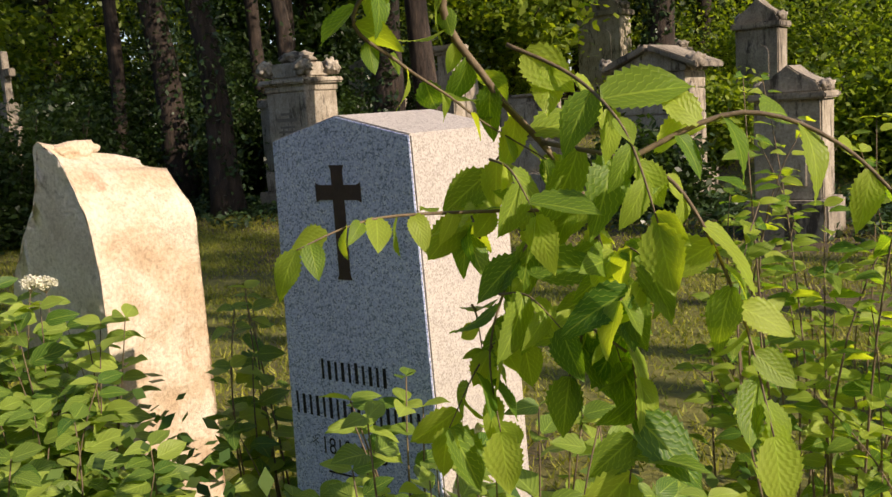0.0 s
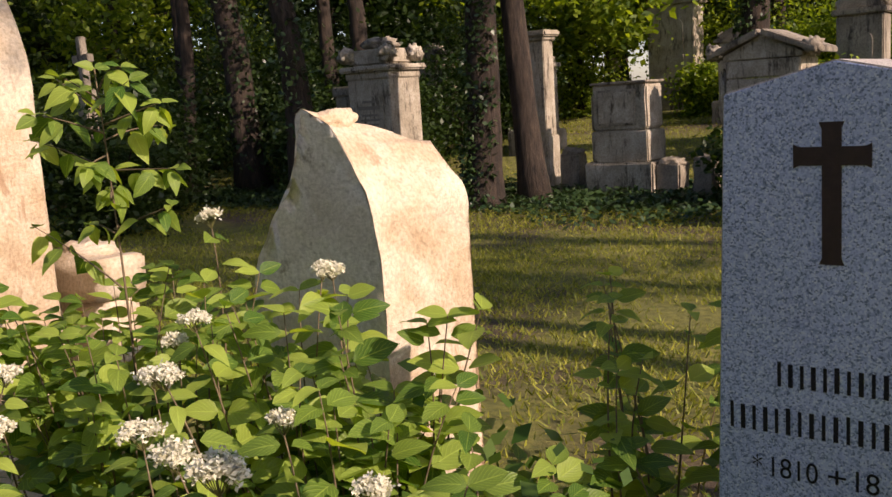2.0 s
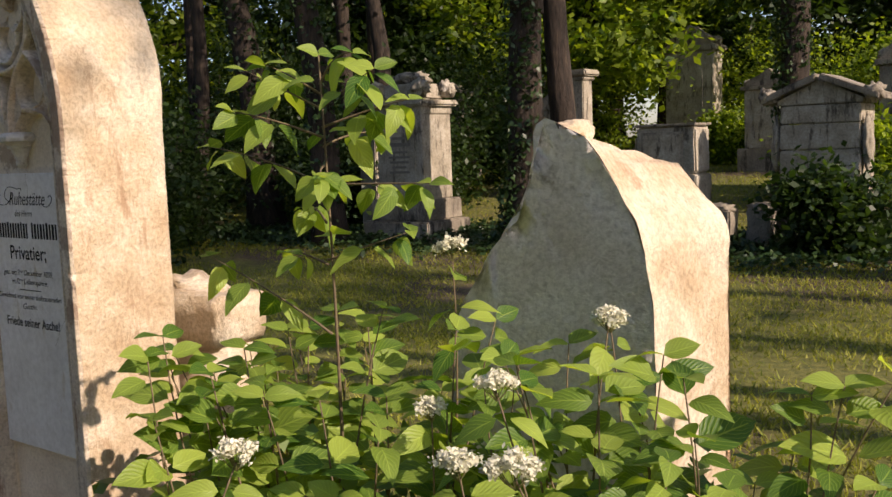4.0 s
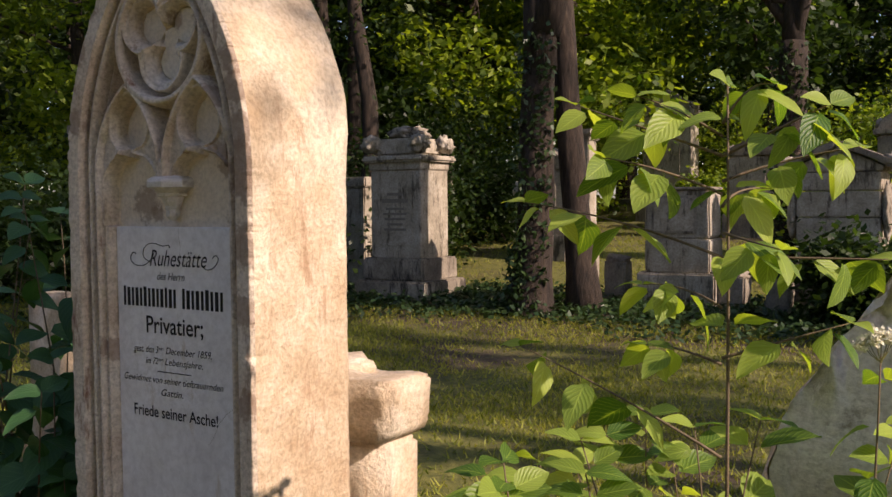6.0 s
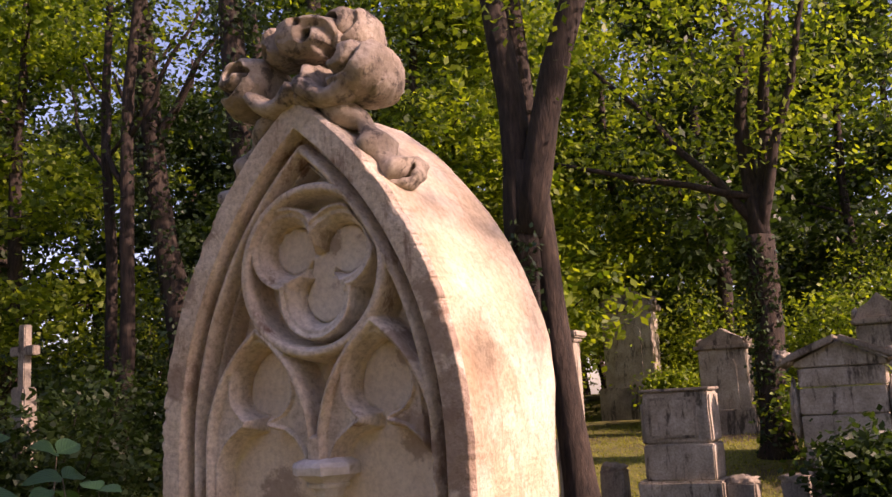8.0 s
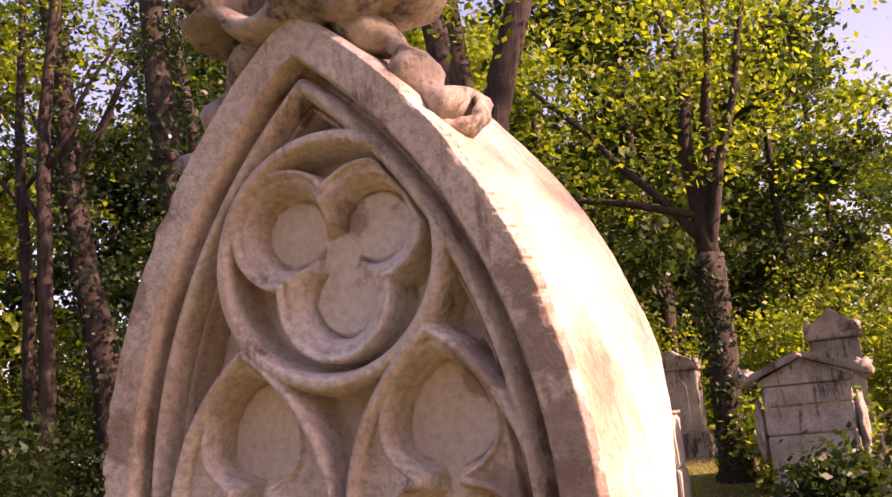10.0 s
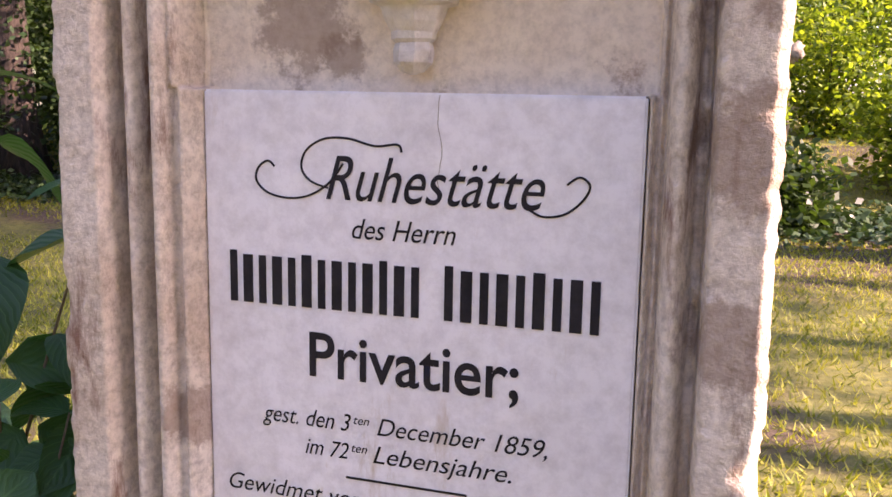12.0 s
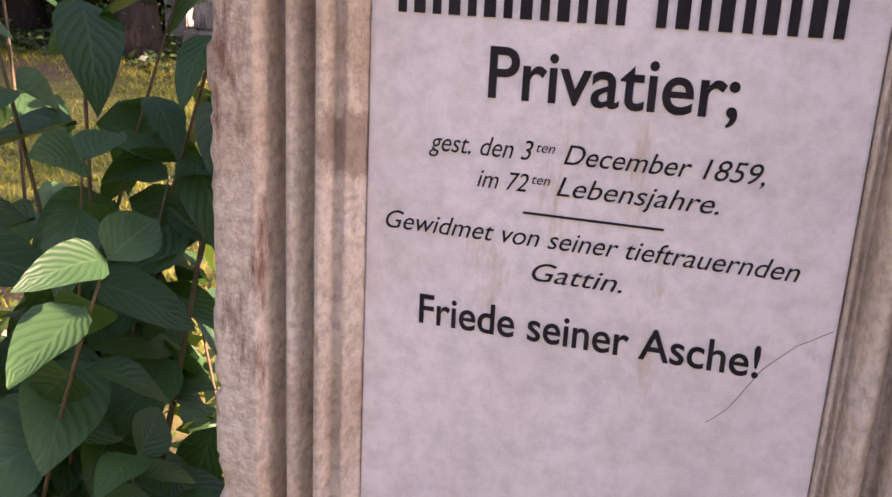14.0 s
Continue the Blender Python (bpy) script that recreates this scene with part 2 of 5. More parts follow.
def ground_mat():
    m, nt, bsdf = nodes_of("turf_and_soil")
    tc = nt.nodes.new("ShaderNodeTexCoord").outputs["Object"]
    big = noise_tex(nt, tc, 0.45, 6, 0.6)
    fine = noise_tex(nt, tc, 14.0, 8, 0.7)
    turf = ramp(nt, fine, [(0.3, (0.055, 0.066, 0.013)), (0.55, (0.16, 0.155, 0.03)), (0.75, (0.25, 0.215, 0.05))])
    soil = ramp(nt, fine, [(0.3, (0.035, 0.025, 0.015)), (0.6, (0.10, 0.07, 0.04)), (0.8, (0.19, 0.14, 0.08))])
    f = ramp(nt, big, [(0.50, (0, 0, 0)), (0.60, (1, 1, 1))])
    sep = nt.nodes.new("ShaderNodeSeparateXYZ")          # bare soil and litter along the ivy bank
    nt.links.new(tc, sep.inputs[0])
    wob = nt.nodes.new("ShaderNodeMath")
    wob.operation = 'MULTIPLY_ADD'
    nt.links.new(noise_tex(nt, tc, 0.9, 5), wob.inputs[0])
    wob.inputs[1].default_value = 2.2
    nt.links.new(sep.outputs[1], wob.inputs[2])
    band = nt.nodes.new("ShaderNodeMapRange")
    band.inputs[1].default_value, band.inputs[2].default_value = 0.0, 20.0
    nt.links.new(wob.outputs[0], band.inputs[0])
    bank = ramp(nt, band.outputs[0], [(0.37, (0, 0, 0)), (0.39, (1, 1, 1)), (0.50, (1, 1, 1)), (0.53, (0, 0, 0))])
    f = mixed(nt, 1.0, f, bank, 'LIGHTEN')
    nt.links.new(mixed(nt, f, turf, soil), bsdf.inputs["Base Color"])
    bsdf.inputs["Roughness"].default_value = 1.0
    bump(nt, bsdf, fine, 0.8, 0.03)
    return m


GROUND = ground_mat()


# ---- building helpers ----
rng = random.Random(7)


def empty(name, x=0, y=0, z=0, rz=0.0):
    ob = new(name)
    ob.matrix_world = pose(x, y, z, 0, 0, rz)
    ob.empty_display_size = 0.1
    return ob


def mesh_from(name, verts, faces, material, smooth=False):
    me = bpy.data.meshes.new(name)
    me.from_pydata(verts, [], faces)
    me.materials.append(material)
    if smooth:
        me.polygons.foreach_set("use_smooth", [True] * len(me.polygons))
    me.update()
    return me


def part(name, bm, material, parent=None, label="", smooth=False):
    me = bpy.data.meshes.new(name)
    bmesh.ops.recalc_face_normals(bm, faces=bm.faces[:])
    bm.to_mesh(me)
    bm.free()
    me.materials.append(material)
    if smooth:
        me.polygons.foreach_set("use_smooth", [True] * len(me.polygons))
    ob = new(name, me)
    if parent is not None:
        ob.parent = parent
    return tagged(ob, label)


def hang(ob, parent):
    ob.parent = parent
    return ob


def block(x0, x1, y0, y1, z0, z1, bevel=0.008, rough=0.0, cuts=0, taper=0.0, seed=0):
    """A dressed stone: bevelled, with a slightly uneven surface. taper: how much each side leans in at the top."""
    bm = bmesh.new()
    bmesh.ops.create_cube(bm, size=1.0)
    for v in bm.verts:
        up = v.co.z > 0
        cx, cy = (x0 + x1) / 2, (y0 + y1) / 2
        hx, hy = (x1 - x0) / 2 - (taper if up else 0), (y1 - y0) / 2 - (taper if up else 0)
        v.co = Vector((cx + hx * (1 if v.co.x > 0 else -1), cy + hy * (1 if v.co.y > 0 else -1), z1 if up else z0))
    if bevel:
        bmesh.ops.bevel(bm, geom=bm.edges[:], offset=bevel, segments=2, affect='EDGES')
    if cuts:
        bmesh.ops.subdivide_edges(bm, edges=[e for e in bm.edges if e.calc_length() > 0.08], cuts=cuts, use_grid_fill=True)
    if rough:
        off = Vector((seed * 3.1, seed * 1.7, seed))
        for v in bm.verts:
            v.co += noise.noise_vector(v.co * 6 + off) * rough
    return bm


def prism(outline, y0, y1, bevel=0.006, rough=0.0, seed=0, cuts=0):
    """An outline in x, z pushed from y0 to y1."""
    bm = bmesh.new()
    f = bm.faces.new([bm.verts.new((x, y0, z)) for x, z in outline])
    r = bmesh.ops.extrude_face_region(bm, geom=[f])
    bmesh.ops.translate(bm, verts=[g for g in r["geom"] if isinstance(g, bmesh.types.BMVert)], vec=(0, y1 - y0, 0))
    if bevel:
        bmesh.ops.bevel(bm, geom=bm.edges[:], offset=bevel, segments=2, affect='EDGES', clamp_overlap=True)
    if cuts:
        bmesh.ops.triangulate(bm, faces=[f for f in bm.faces if len(f.verts) > 4])
        bmesh.ops.subdivide_edges(bm, edges=[e for e in bm.edges if e.calc_length() > 0.08], cuts=cuts, use_grid_fill=True)
    if rough:
        off = Vector((seed * 2.3, seed, seed * 1.1))
        for v in bm.verts:
            v.co += noise.noise_vector(v.co * 7 + off) * rough
    return bm


def tube(bm, pts, radii, sides=8):
    """A round rod along points, its radius changing from point to point."""
    pts = [Vector(p) for p in pts]
    if not isinstance(radii, (list, tuple)):
        radii = [radii] * len(pts)
    rings, side = [], None
    for i, p in enumerate(pts):
        d = (pts[min(i + 1, len(pts) - 1)] - pts[max(i - 1, 0)]).normalized()
        if side is None:
            side = d.cross(Vector((0.3, 0.9, 0.2))).normalized()
        side = (side - d * side.dot(d)).normalized()
        up = d.cross(side)
        rings.append([bm.verts.new(p + (side * math.cos(a) + up * math.sin(a)) * radii[i])
                      for a in [2 * math.pi * k / sides for k in range(sides)]])
    for a, b in zip(rings, rings[1:]):
        for k in range(sides):
            bm.faces.new((a[k], a[(k + 1) % sides], b[(k + 1) % sides], b[k]))
    bm.faces.new(rings[0])
    bm.faces.new(rings[-1])
    return bm


def lathe(profile, cx, cy, sides=28, turn=0.0):
    """Radius and height pairs turned about an upright line."""
    bm = bmesh.new()
    rings = [[bm.verts.new((cx + r * math.cos(2 * math.pi * k / sides + turn), cy + r * math.sin(2 * math.pi * k / sides + turn), z))
              for k in range(sides)] for r, z in profile]
    for a, b in zip(rings, rings[1:]):
        for k in range(sides):
            bm.faces.new((a[k], a[(k + 1) % sides], b[(k + 1) % sides], b[k]))
    bm.faces.new(rings[0])
    bm.faces.new(rings[-1])
    return bm


def lump(centre, size, seed, rough=0.25, subdiv=3, freq=3.0):
    bm = bmesh.new()
    bmesh.ops.create_icosphere(bm, subdivisions=subdiv, radius=1.0)
    for v in bm.verts:
        d = v.co.normalized()
        k = 1 + rough * noise.fractal(d * freq + Vector((seed * 5.0, seed, 0)), 1.0, 2.0, 3)
        v.co = Vector((centre[0] + d.x * size[0] * k, centre[1] + d.y * size[1] * k, centre[2] + d.z * size[2] * k))
    return bm


def lettering(words, x, z, height, width, parent, y, material=INK, shear=0.0, depth=0.0008, bold=0.0):
    """Words as flat raised paint on a face that looks towards -y: left end x, baseline z."""
    cu = bpy.data.curves.new("lettering", 'FONT')
    cu.body, cu.size, cu.shear, cu.extrude, cu.offset = words, 1.0, shear, 0.0, bold
    tmp = bpy.data.objects.new("lettering", cu)
    scene.collection.objects.link(tmp)
    bpy.context.view_layer.update()
    me = bpy.data.meshes.new_from_object(tmp.evaluated_get(bpy.context.evaluated_depsgraph_get()))
    bpy.data.objects.remove(tmp)
    co = np.zeros(len(me.vertices) * 3)
    me.vertices.foreach_get("co", co)
    co = co.reshape(-1, 3)
    lo, hi = co[:, 0].min(), co[:, 0].max()
    out = np.zeros_like(co)
    out[:, 0] = x + (co[:, 0] - lo) / (hi - lo) * width
    out[:, 2] = z + co[:, 1] / 0.73 * height
    out[:, 1] = y - depth
    me.vertices.foreach_set("co", out.ravel())
    me.materials.clear()
    me.materials.append(material)
    me.update()
    ob = new("lettering", me)
    ob.parent = parent
    return ob


def stroke_bars(parent, x0, x1, z, height, count, y, fill):
    """A name kept unreadable: plain upright bars of its length, height and weight."""
    step = (x1 - x0) / count
    for k in range(count):
        w = step * fill * (1.15 if k % 2 else 0.85)
        a = x0 + step * k + (step - w) / 2
        part("inscription_bar", block(a, a + w, y - 0.0012, y + 0.002, z, z + height * (1.0 if k % 5 == 0 else 0.93), 0.0), INK, parent)


def ground_z(x, y):
    """The cemetery floor: level in front, rising behind the near graves."""
    z = 0.0
    for a, b, h in ((4.5, 9.0, 0.20), (9.0, 13.0, 0.55), (13.0, 22.0, 0.75)):
        t = min(1, max(0, (y - a) / (b - a)))
        z += h * t * t * (3 - 2 * t)
    k = min(1.0, max(0.0, (abs(y - 2) - 1.0) / 3))
    return z + 0.05 * k * noise.noise(Vector((x * 0.35, y * 0.35, 0.5)))


# ---- ground ----
def build_ground():
    xs = [-400, -200, -100, -60] + [-36 + 0.6 * i for i in range(90)] + [22, 35, 60, 120, 200, 400]
    ys = [-400, -200, -100, -50, -25, -12] + [-6 + 0.5 * i for i in range(84)] + [42, 60, 100, 200, 400]
    verts = [(x, y, ground_z(x, y)) for y in ys for x in xs]
    n = len(xs)
    faces = [(j * n + i, j * n + i + 1, (j + 1) * n + i + 1, (j + 1) * n + i) for j in range(len(ys) - 1) for i in range(n - 1)]
    tagged(new("ground", mesh_from("ground", verts, faces, GROUND, True)), "uneven cemetery turf with bare soil patches", "ground", kind="structure")


build_ground()


# ---- tall gothic gravestone ----
GW, GD, SPRING, RAD = 0.33, 0.345, 1.47, 0.795       # half width, depth, where the arch springs, its radius
GC = RAD - GW
APEX = SPRING + math.sqrt(RAD ** 2 - GC ** 2)


def half_width(z):
    return GW if z <= SPRING else max(0.004, math.sqrt(max(0, RAD ** 2 - (z - SPRING) ** 2)) - GC)


def arc_dist(x, z, pts):
    """Distance from every x, z to a polyline."""
    best = np.full(x.shape, 9.0)
    for (ax, az), (bx, bz) in zip(pts, pts[1:]):
        dx, dz = bx - ax, bz - az
        t = np.clip(((x - ax) * dx + (z - az) * dz) / (dx * dx + dz * dz), 0, 1)
        best = np.minimum(best, np.hypot(x - ax - t * dx, z - az - t * dz))
    return best


def pointed(cx, hw, z0, apex, n=14, foot=None):
    """A pointed arch as a line from its left foot over the apex to its right foot."""
    h = apex - z0
    r = (hw * hw + h * h) / (2 * hw)
    a1 = math.atan2(h, r - hw)
    left = [(cx - hw + r - r * math.cos(a1 * i / n), z0 + r * math.sin(a1 * i / n)) for i in range(n + 1)]
    right = [(2 * cx - px, pz) for px, pz in reversed(left[:-1])]
    line = left + right
    if foot is not None:
        line = [(cx - hw, foot)] + line + [(cx + hw, foot)]
    return line


def inside(d, w):
    """1 where d is below zero, 0 above, with a soft slope w wide."""
    t = np.clip(0.5 - d / w, 0, 1)
    return t * t * (3 - 2 * t)


def roll(d, half):
    """A rounded moulding about d = 0: 1 on its ridge, 0 at its sides."""
    return np.clip(1 - (np.abs(d) / half) ** 2.4, 0, 1) ** 0.75


def carving(x, z):
    """Depth of the carved front behind its foremost plane."""
    d = np.where(z <= SPRING, GW - np.abs(x), RAD - np.hypot(np.abs(x) + GC, np.maximum(z - SPRING, 0)))
    floor_y, plate_y, step_y = 0.066, 0.028, 0.046
    y = np.interp(d, [0, 0.007, 0.048, 0.051, 0.056, 0.063, 0.097, 0.101], [0.008, 0.0, 0.002, 0.010, 0.044, 0.050, 0.054, floor_y])
    y = y - 0.038 * roll(d - 0.077, 0.0125) - 0.010 * roll(d - 0.0940, 0.0035)
    y = y + np.where(d > 0.0995, 0.016 * np.clip((z - 1.50) / 0.04, 0, 1), 0)                  # the spandrels are sunk deeper
    groove_depth = np.clip(0.62 + 0.5 * np.sin(x * 61 + 2.1 * np.sin(z * 47)) * np.sin(z * 73 + 1.3 * np.sin(x * 90)) + 0.3 * np.sin(z * 210 + x * 170), 0.08, 1.2)
    y = y + 0.012 * groove_depth * (np.exp(-((d - 0.0565) / 0.0030) ** 2) + np.exp(-((d - 0.1025) / 0.0026) ** 2))     # narrow grooves added between the mouldings to draw dark contour lines
    mx = 0.019                                         # the middle of the panel
    ribs = np.full(x.shape, 9.0)
    # two lancets: a thinner plate pierced by a pointed leaf and an open foot with cusps
    for side, cx in ((-1, mx - 0.126), (1, mx + 0.124)):
        hw, z0, apex = 0.116, 1.475, 1.692
        h = apex - z0
        R = (hw * hw + h * h) / (2 * hw)
        u = np.abs(x - cx)
        within = np.where(z > z0, np.hypot(u + R - hw, z - z0) - R, u - hw)
        outer_side = (x - cx) * side > 0
        rib = np.where((z > 1.43) | outer_side, np.abs(within), 9.0)
        ribs = np.minimum(ribs, rib)
        R2 = (0.0675 ** 2 + 0.092 ** 2) / (2 * 0.0675)
        leaf = np.where(z > 1.580, np.hypot(u + R2 - 0.0675, z - 1.580) - R2, np.hypot(u, (z - 1.580) * 1.34) - 0.0675)
        foot = np.where(z > 1.438, np.hypot(np.maximum(u - 0.012, 0), (z - 1.438) * 1.07) - 0.088, np.where(z > 1.339, u - 0.100, u - 0.0905))
        neck = np.maximum(u - 0.0235, np.abs(z - 1.524) - 0.040)
        hole = np.minimum(np.minimum(leaf, foot), neck)
        tip = np.hypot(np.abs(u - 0.030) * 0.8, z - 1.5245)          # cusps flare forward at their ends
        plate = plate_y - 0.007 * roll(hole - 0.004, 0.0045) - 0.014 * np.clip(1 - tip / 0.024, 0, 1)
        splay = np.clip(-hole / 0.0075, 0, 1)                         # splayed reveal, then an upright drop to the ground
        plate = plate + (step_y - plate) * splay
        # another added groove gives the opening its dark outline
        plate = plate + (floor_y - plate) * inside(hole + 0.0085, 0.0025) + 0.013 * groove_depth * np.exp(-((hole + 0.0105) / 0.0022) ** 2)
        use = (within < 0.004) & ((z > 1.43) | outer_side)
        y = np.where(use & (d > 0.098), np.minimum(y, plate), y)
    # the circle with its trefoil
    cc, cr = (mx, 1.794), 0.149
    rc = np.hypot(x - cc[0], z - cc[1])
    lobes = [(mx - 0.059, 1.838), (mx + 0.055, 1.830), (mx + 0.004, 1.745)]
    near = np.minimum.reduce([np.hypot(x - a, z - b) for a, b in lobes])
    mid = np.hypot(x - mx - 0.002, z - 1.802)
    inner = np.minimum(near - 0.0605, mid - 0.044)
    outer = near - 0.0785
    cusp = np.minimum.reduce([np.hypot(x - cc[0] - 0.062 * math.cos(a), z - 1.802 - 0.062 * math.sin(a)) for a in (1.571, 3.60, 5.82)])
    lobed = 0.076 + (0.025 - 0.076) * inside(outer, 0.003) + 0.010 * groove_depth * np.exp(-((outer - 0.004) / 0.0026) ** 2)
    lobed = lobed - 0.008 * roll(outer + 0.005, 0.005) - 0.012 * np.clip(1 - cusp / 0.034, 0, 1) * inside(outer, 0.004)
    lobed = lobed + (0.042 - lobed) * np.clip(-inner / 0.012, 0, 1)
    # the trefoil's dark outline is an added groove too
    lobed = lobed + (0.057 - lobed) * inside(inner + 0.0135, 0.0025) + 0.013 * groove_depth * np.exp(-((inner + 0.0155) / 0.0024) ** 2)
    y = np.where((rc < cr) & (d > 0.09), lobed, y)
    ribs = np.minimum(ribs, np.abs(rc - cr) - 0.002)
    # mullion over the bracket, spreading into the two lancets
    mull = np.maximum(np.abs(x - mx) - 0.010, np.maximum(1.44 - z, z - 1.497))
    ribs = np.minimum(ribs, np.maximum(mull, 0))
    raised = 0.060 * roll(np.maximum(ribs, 0), 0.0140)
    y = np.where(d > 0.075, np.minimum(y, np.where(raised > 0.001, 0.070 - raised, 9.0)), y)
    for axis in (0, 1):                                # weathered, no crisp arrises left
        y = (np.roll(y, 1, axis) + 2 * y + np.roll(y, -1, axis)) / 4 if axis == 0 else np.concatenate([y[:, :1], (y[:, :-2] + 2 * y[:, 1:-1] + y[:, 2:]) / 4, y[:, -1:]], 1)
    return y


def gothic_stone():
    top = empty("gothic_gravestone", 0, 0, 0)
    tagged(top, "tall pale sandstone gravestone with carved gothic tracery, weathered", "gravestone")
    zs = np.concatenate([np.linspace(-0.05, 0.45, 12)[:-1], np.linspace(0.45, 1.32, 150)[:-1], np.linspace(1.32, APEX - 0.01, 600)])
    us = np.linspace(-1, 1, 521)
    hw = np.array([half_width(z) for z in zs])
    X, Z = hw[:, None] * us[None, :], np.repeat(zs[:, None], len(us), 1)
    Y = carving(X, Z)
    chip = np.array([[noise.fractal(Vector((s * 7.0, 3.3, z * 34)), 0.7, 2.1, 5) * max(0.0, 0.35 + 1.6 * noise.noise(Vector((s * 3.0, 8.1, z * 6)))) for s in (-1, 1)] for z in zs])
    edge = np.clip((np.abs(us) - 0.88) / 0.12, 0, 1) ** 3
    for c, s in ((0, -1), (1, 1)):                      # worn arrises
        w = edge * (us * s > 0)
        X -= s * w[None, :] * np.clip(chip[:, c], -0.2, 1)[:, None] * 0.010
        Y += w[None, :] * np.clip(chip[:, c] + 0.15, 0, 1)[:, None] * 0.012
    rows, cols = X.shape
    front = np.stack([X, Y, Z], -1).reshape(-1, 3)
    faces = [(j * cols + i, j * cols + i + 1, (j + 1) * cols + i + 1, (j + 1) * cols + i) for j in range(rows - 1) for i in range(cols - 1)]
    me = mesh_from("carved_front", front.tolist(), faces, CARVED, True)
    me.materials.append(PANEL)
    deep = (Y[:-1, :-1] > 0.0555) & (np.abs(us[None, :-1]) < 0.85)
    me.polygons.foreach_set("material_index", deep.astype(np.int32).ravel())
    hang(tagged(new("carved_front", me), "carved sandstone front with trefoil circle and two lancets"), top)
    # body: two flanks running over the arch, and the back
    ny = 26
    ys = np.linspace(0, 1, ny)
    verts, fcs = [], []
    for side, col in ((-1, 0), (1, cols - 1)):
        base = len(verts)
        for j in range(rows):
            x0, y0, z0 = X[j, col], Y[j, col], Z[j, col]
            for t in ys:
                yy = y0 + (GD - y0) * t
                lumpy = 0.0045 * noise.fractal(Vector((side * 4, yy * 9, z0 * 9)), 1.0, 2.0, 4) * min(1, t * 8)
                xe = side * hw[j] + (x0 - side * hw[j]) * math.exp(-t * 14)
                nx, nz = ((abs(xe) + GC) / RAD, (z0 - SPRING) / RAD) if z0 > SPRING else (1.0, 0.0)
                swell = 0.026 * t * min(1, max(0, (z0 - 1.45) / 0.2))
                verts.append((xe + side * (lumpy + swell * nx), yy, z0 + swell * nz))
        for j in range(rows - 1):
            for i in range(ny - 1):
                a = base + j * ny + i
                fcs.append((a, a + 1, a + ny + 1, a + ny) if side > 0 else (a, a + ny, a + ny + 1, a + 1))
    nb = len(verts) // 2
    for j in range(rows - 1):
        a, b = j * ny + ny - 1, (j + 1) * ny + ny - 1
        fcs.append((a, b, nb + b, nb + a))
    me = mesh_from("body", verts, fcs, SAND_ROUGH, True)
    hang(tagged(new("body", me), "sunlit roughly dressed sandstone flanks"), top)
    part("plinth", block(-0.40, 0.40, -0.06, GD + 0.06, -0.1, 0.24, 0.02, 0.006, 2), SAND, top)
    # bracket below the mullion
    prof = [(0.003, 1.353), (0.010, 1.356), (0.0175, 1.364), (0.0185, 1.374), (0.0165, 1.381), (0.020, 1.384), (0.0205, 1.390), (0.026, 1.399), (0.030, 1.411),
            (0.039, 1.414), (0.040, 1.419), (0.037, 1.421), (0.043, 1.427), (0.052, 1.432), (0.064, 1.436), (0.0655, 1.449), (0.062, 1.456), (0.044, 1.463), (0.030, 1.464)]
    bm = lathe(prof, 0.019, 0.052, 8, math.pi / 8)
    bmesh.ops.subdivide_edges(bm, edges=[e for e in bm.edges if e.calc_length() > 0.012], cuts=2, use_grid_fill=True)
    for v in bm.verts:
        v.co += noise.noise_vector(v.co * 55) * 0.0016
    part("bracket", bm, LIME, top, "small eight-sided stone bracket, grey on top")
    # plaque
    plaque = part("plaque", block(-0.190, 0.225, 0.044, 0.10, 0.46, 1.338, 0.002), MARBLE, top, "white marble inscription plaque with black lettering")
    py = 0.044
    lettering("Ruhestätte", -0.062, 1.240, 0.043, 0.205, plaque, py, shear=0.35)
    for pts, r in (([(-0.115, 1.268), (-0.122, 1.273), (-0.132, 1.266), (-0.134, 1.254), (-0.122, 1.243), (-0.100, 1.239), (-0.078, 1.243), (-0.058, 1.256), (-0.043, 1.276)], 0.0011),
                   ([(-0.060, 1.250), (-0.078, 1.256), (-0.087, 1.268), (-0.082, 1.284), (-0.064, 1.295), (-0.040, 1.296), (-0.014, 1.290), (0.008, 1.292), (0.012, 1.284)], 0.0011),
                   ([(0.130, 1.240), (0.142, 1.235), (0.160, 1.238), (0.175, 1.250), (0.181, 1.263), (0.172, 1.270), (0.160, 1.262)], 0.0011)):
        fine = []
        for i in range(len(pts) - 1):
            p0, p1, p2, p3 = (Vector(pts[max(0, min(len(pts) - 1, i + k))]) for k in (-1, 0, 1, 2))
            for s in range(5):
                t = s / 5
                fine.append(0.5 * ((2 * p1) + (p2 - p0) * t + (2 * p0 - 5 * p1 + 4 * p2 - p3) * t * t + (3 * p1 - p0 - 3 * p2 + p3) * t ** 3))
        bm = bmesh.new()
        tube(bm, [(p.x, py - 0.0004, p.y) for p in fine], r, 6)
        part("flourish", bm, INK, plaque)
    lettering("des Herrn", -0.036, 1.205, 0.020, 0.100, plaque, py, shear=0.3)
    stroke_bars(plaque, -0.168, 0.034, 1.136, 0.050, 13, py, 0.56)
    stroke_bars(plaque, 0.050, 0.198, 1.136, 0.050, 9, py, 0.56)
    lettering("Privatier;", -0.080, 1.070, 0.045, 0.205, plaque, py, bold=0.012)
    lettering("gest. den 3", -0.131, 1.019, 0.018, 0.094, plaque, py, shear=0.3)
    lettering("ten", -0.034, 1.027, 0.009, 0.016, plaque, py, shear=0.3)
    lettering("December 1859,", -0.010, 1.019, 0.018, 0.163, plaque, py, shear=0.3)
    lettering("im 72", -0.085, 0.991, 0.017, 0.046, plaque, py, shear=0.3)
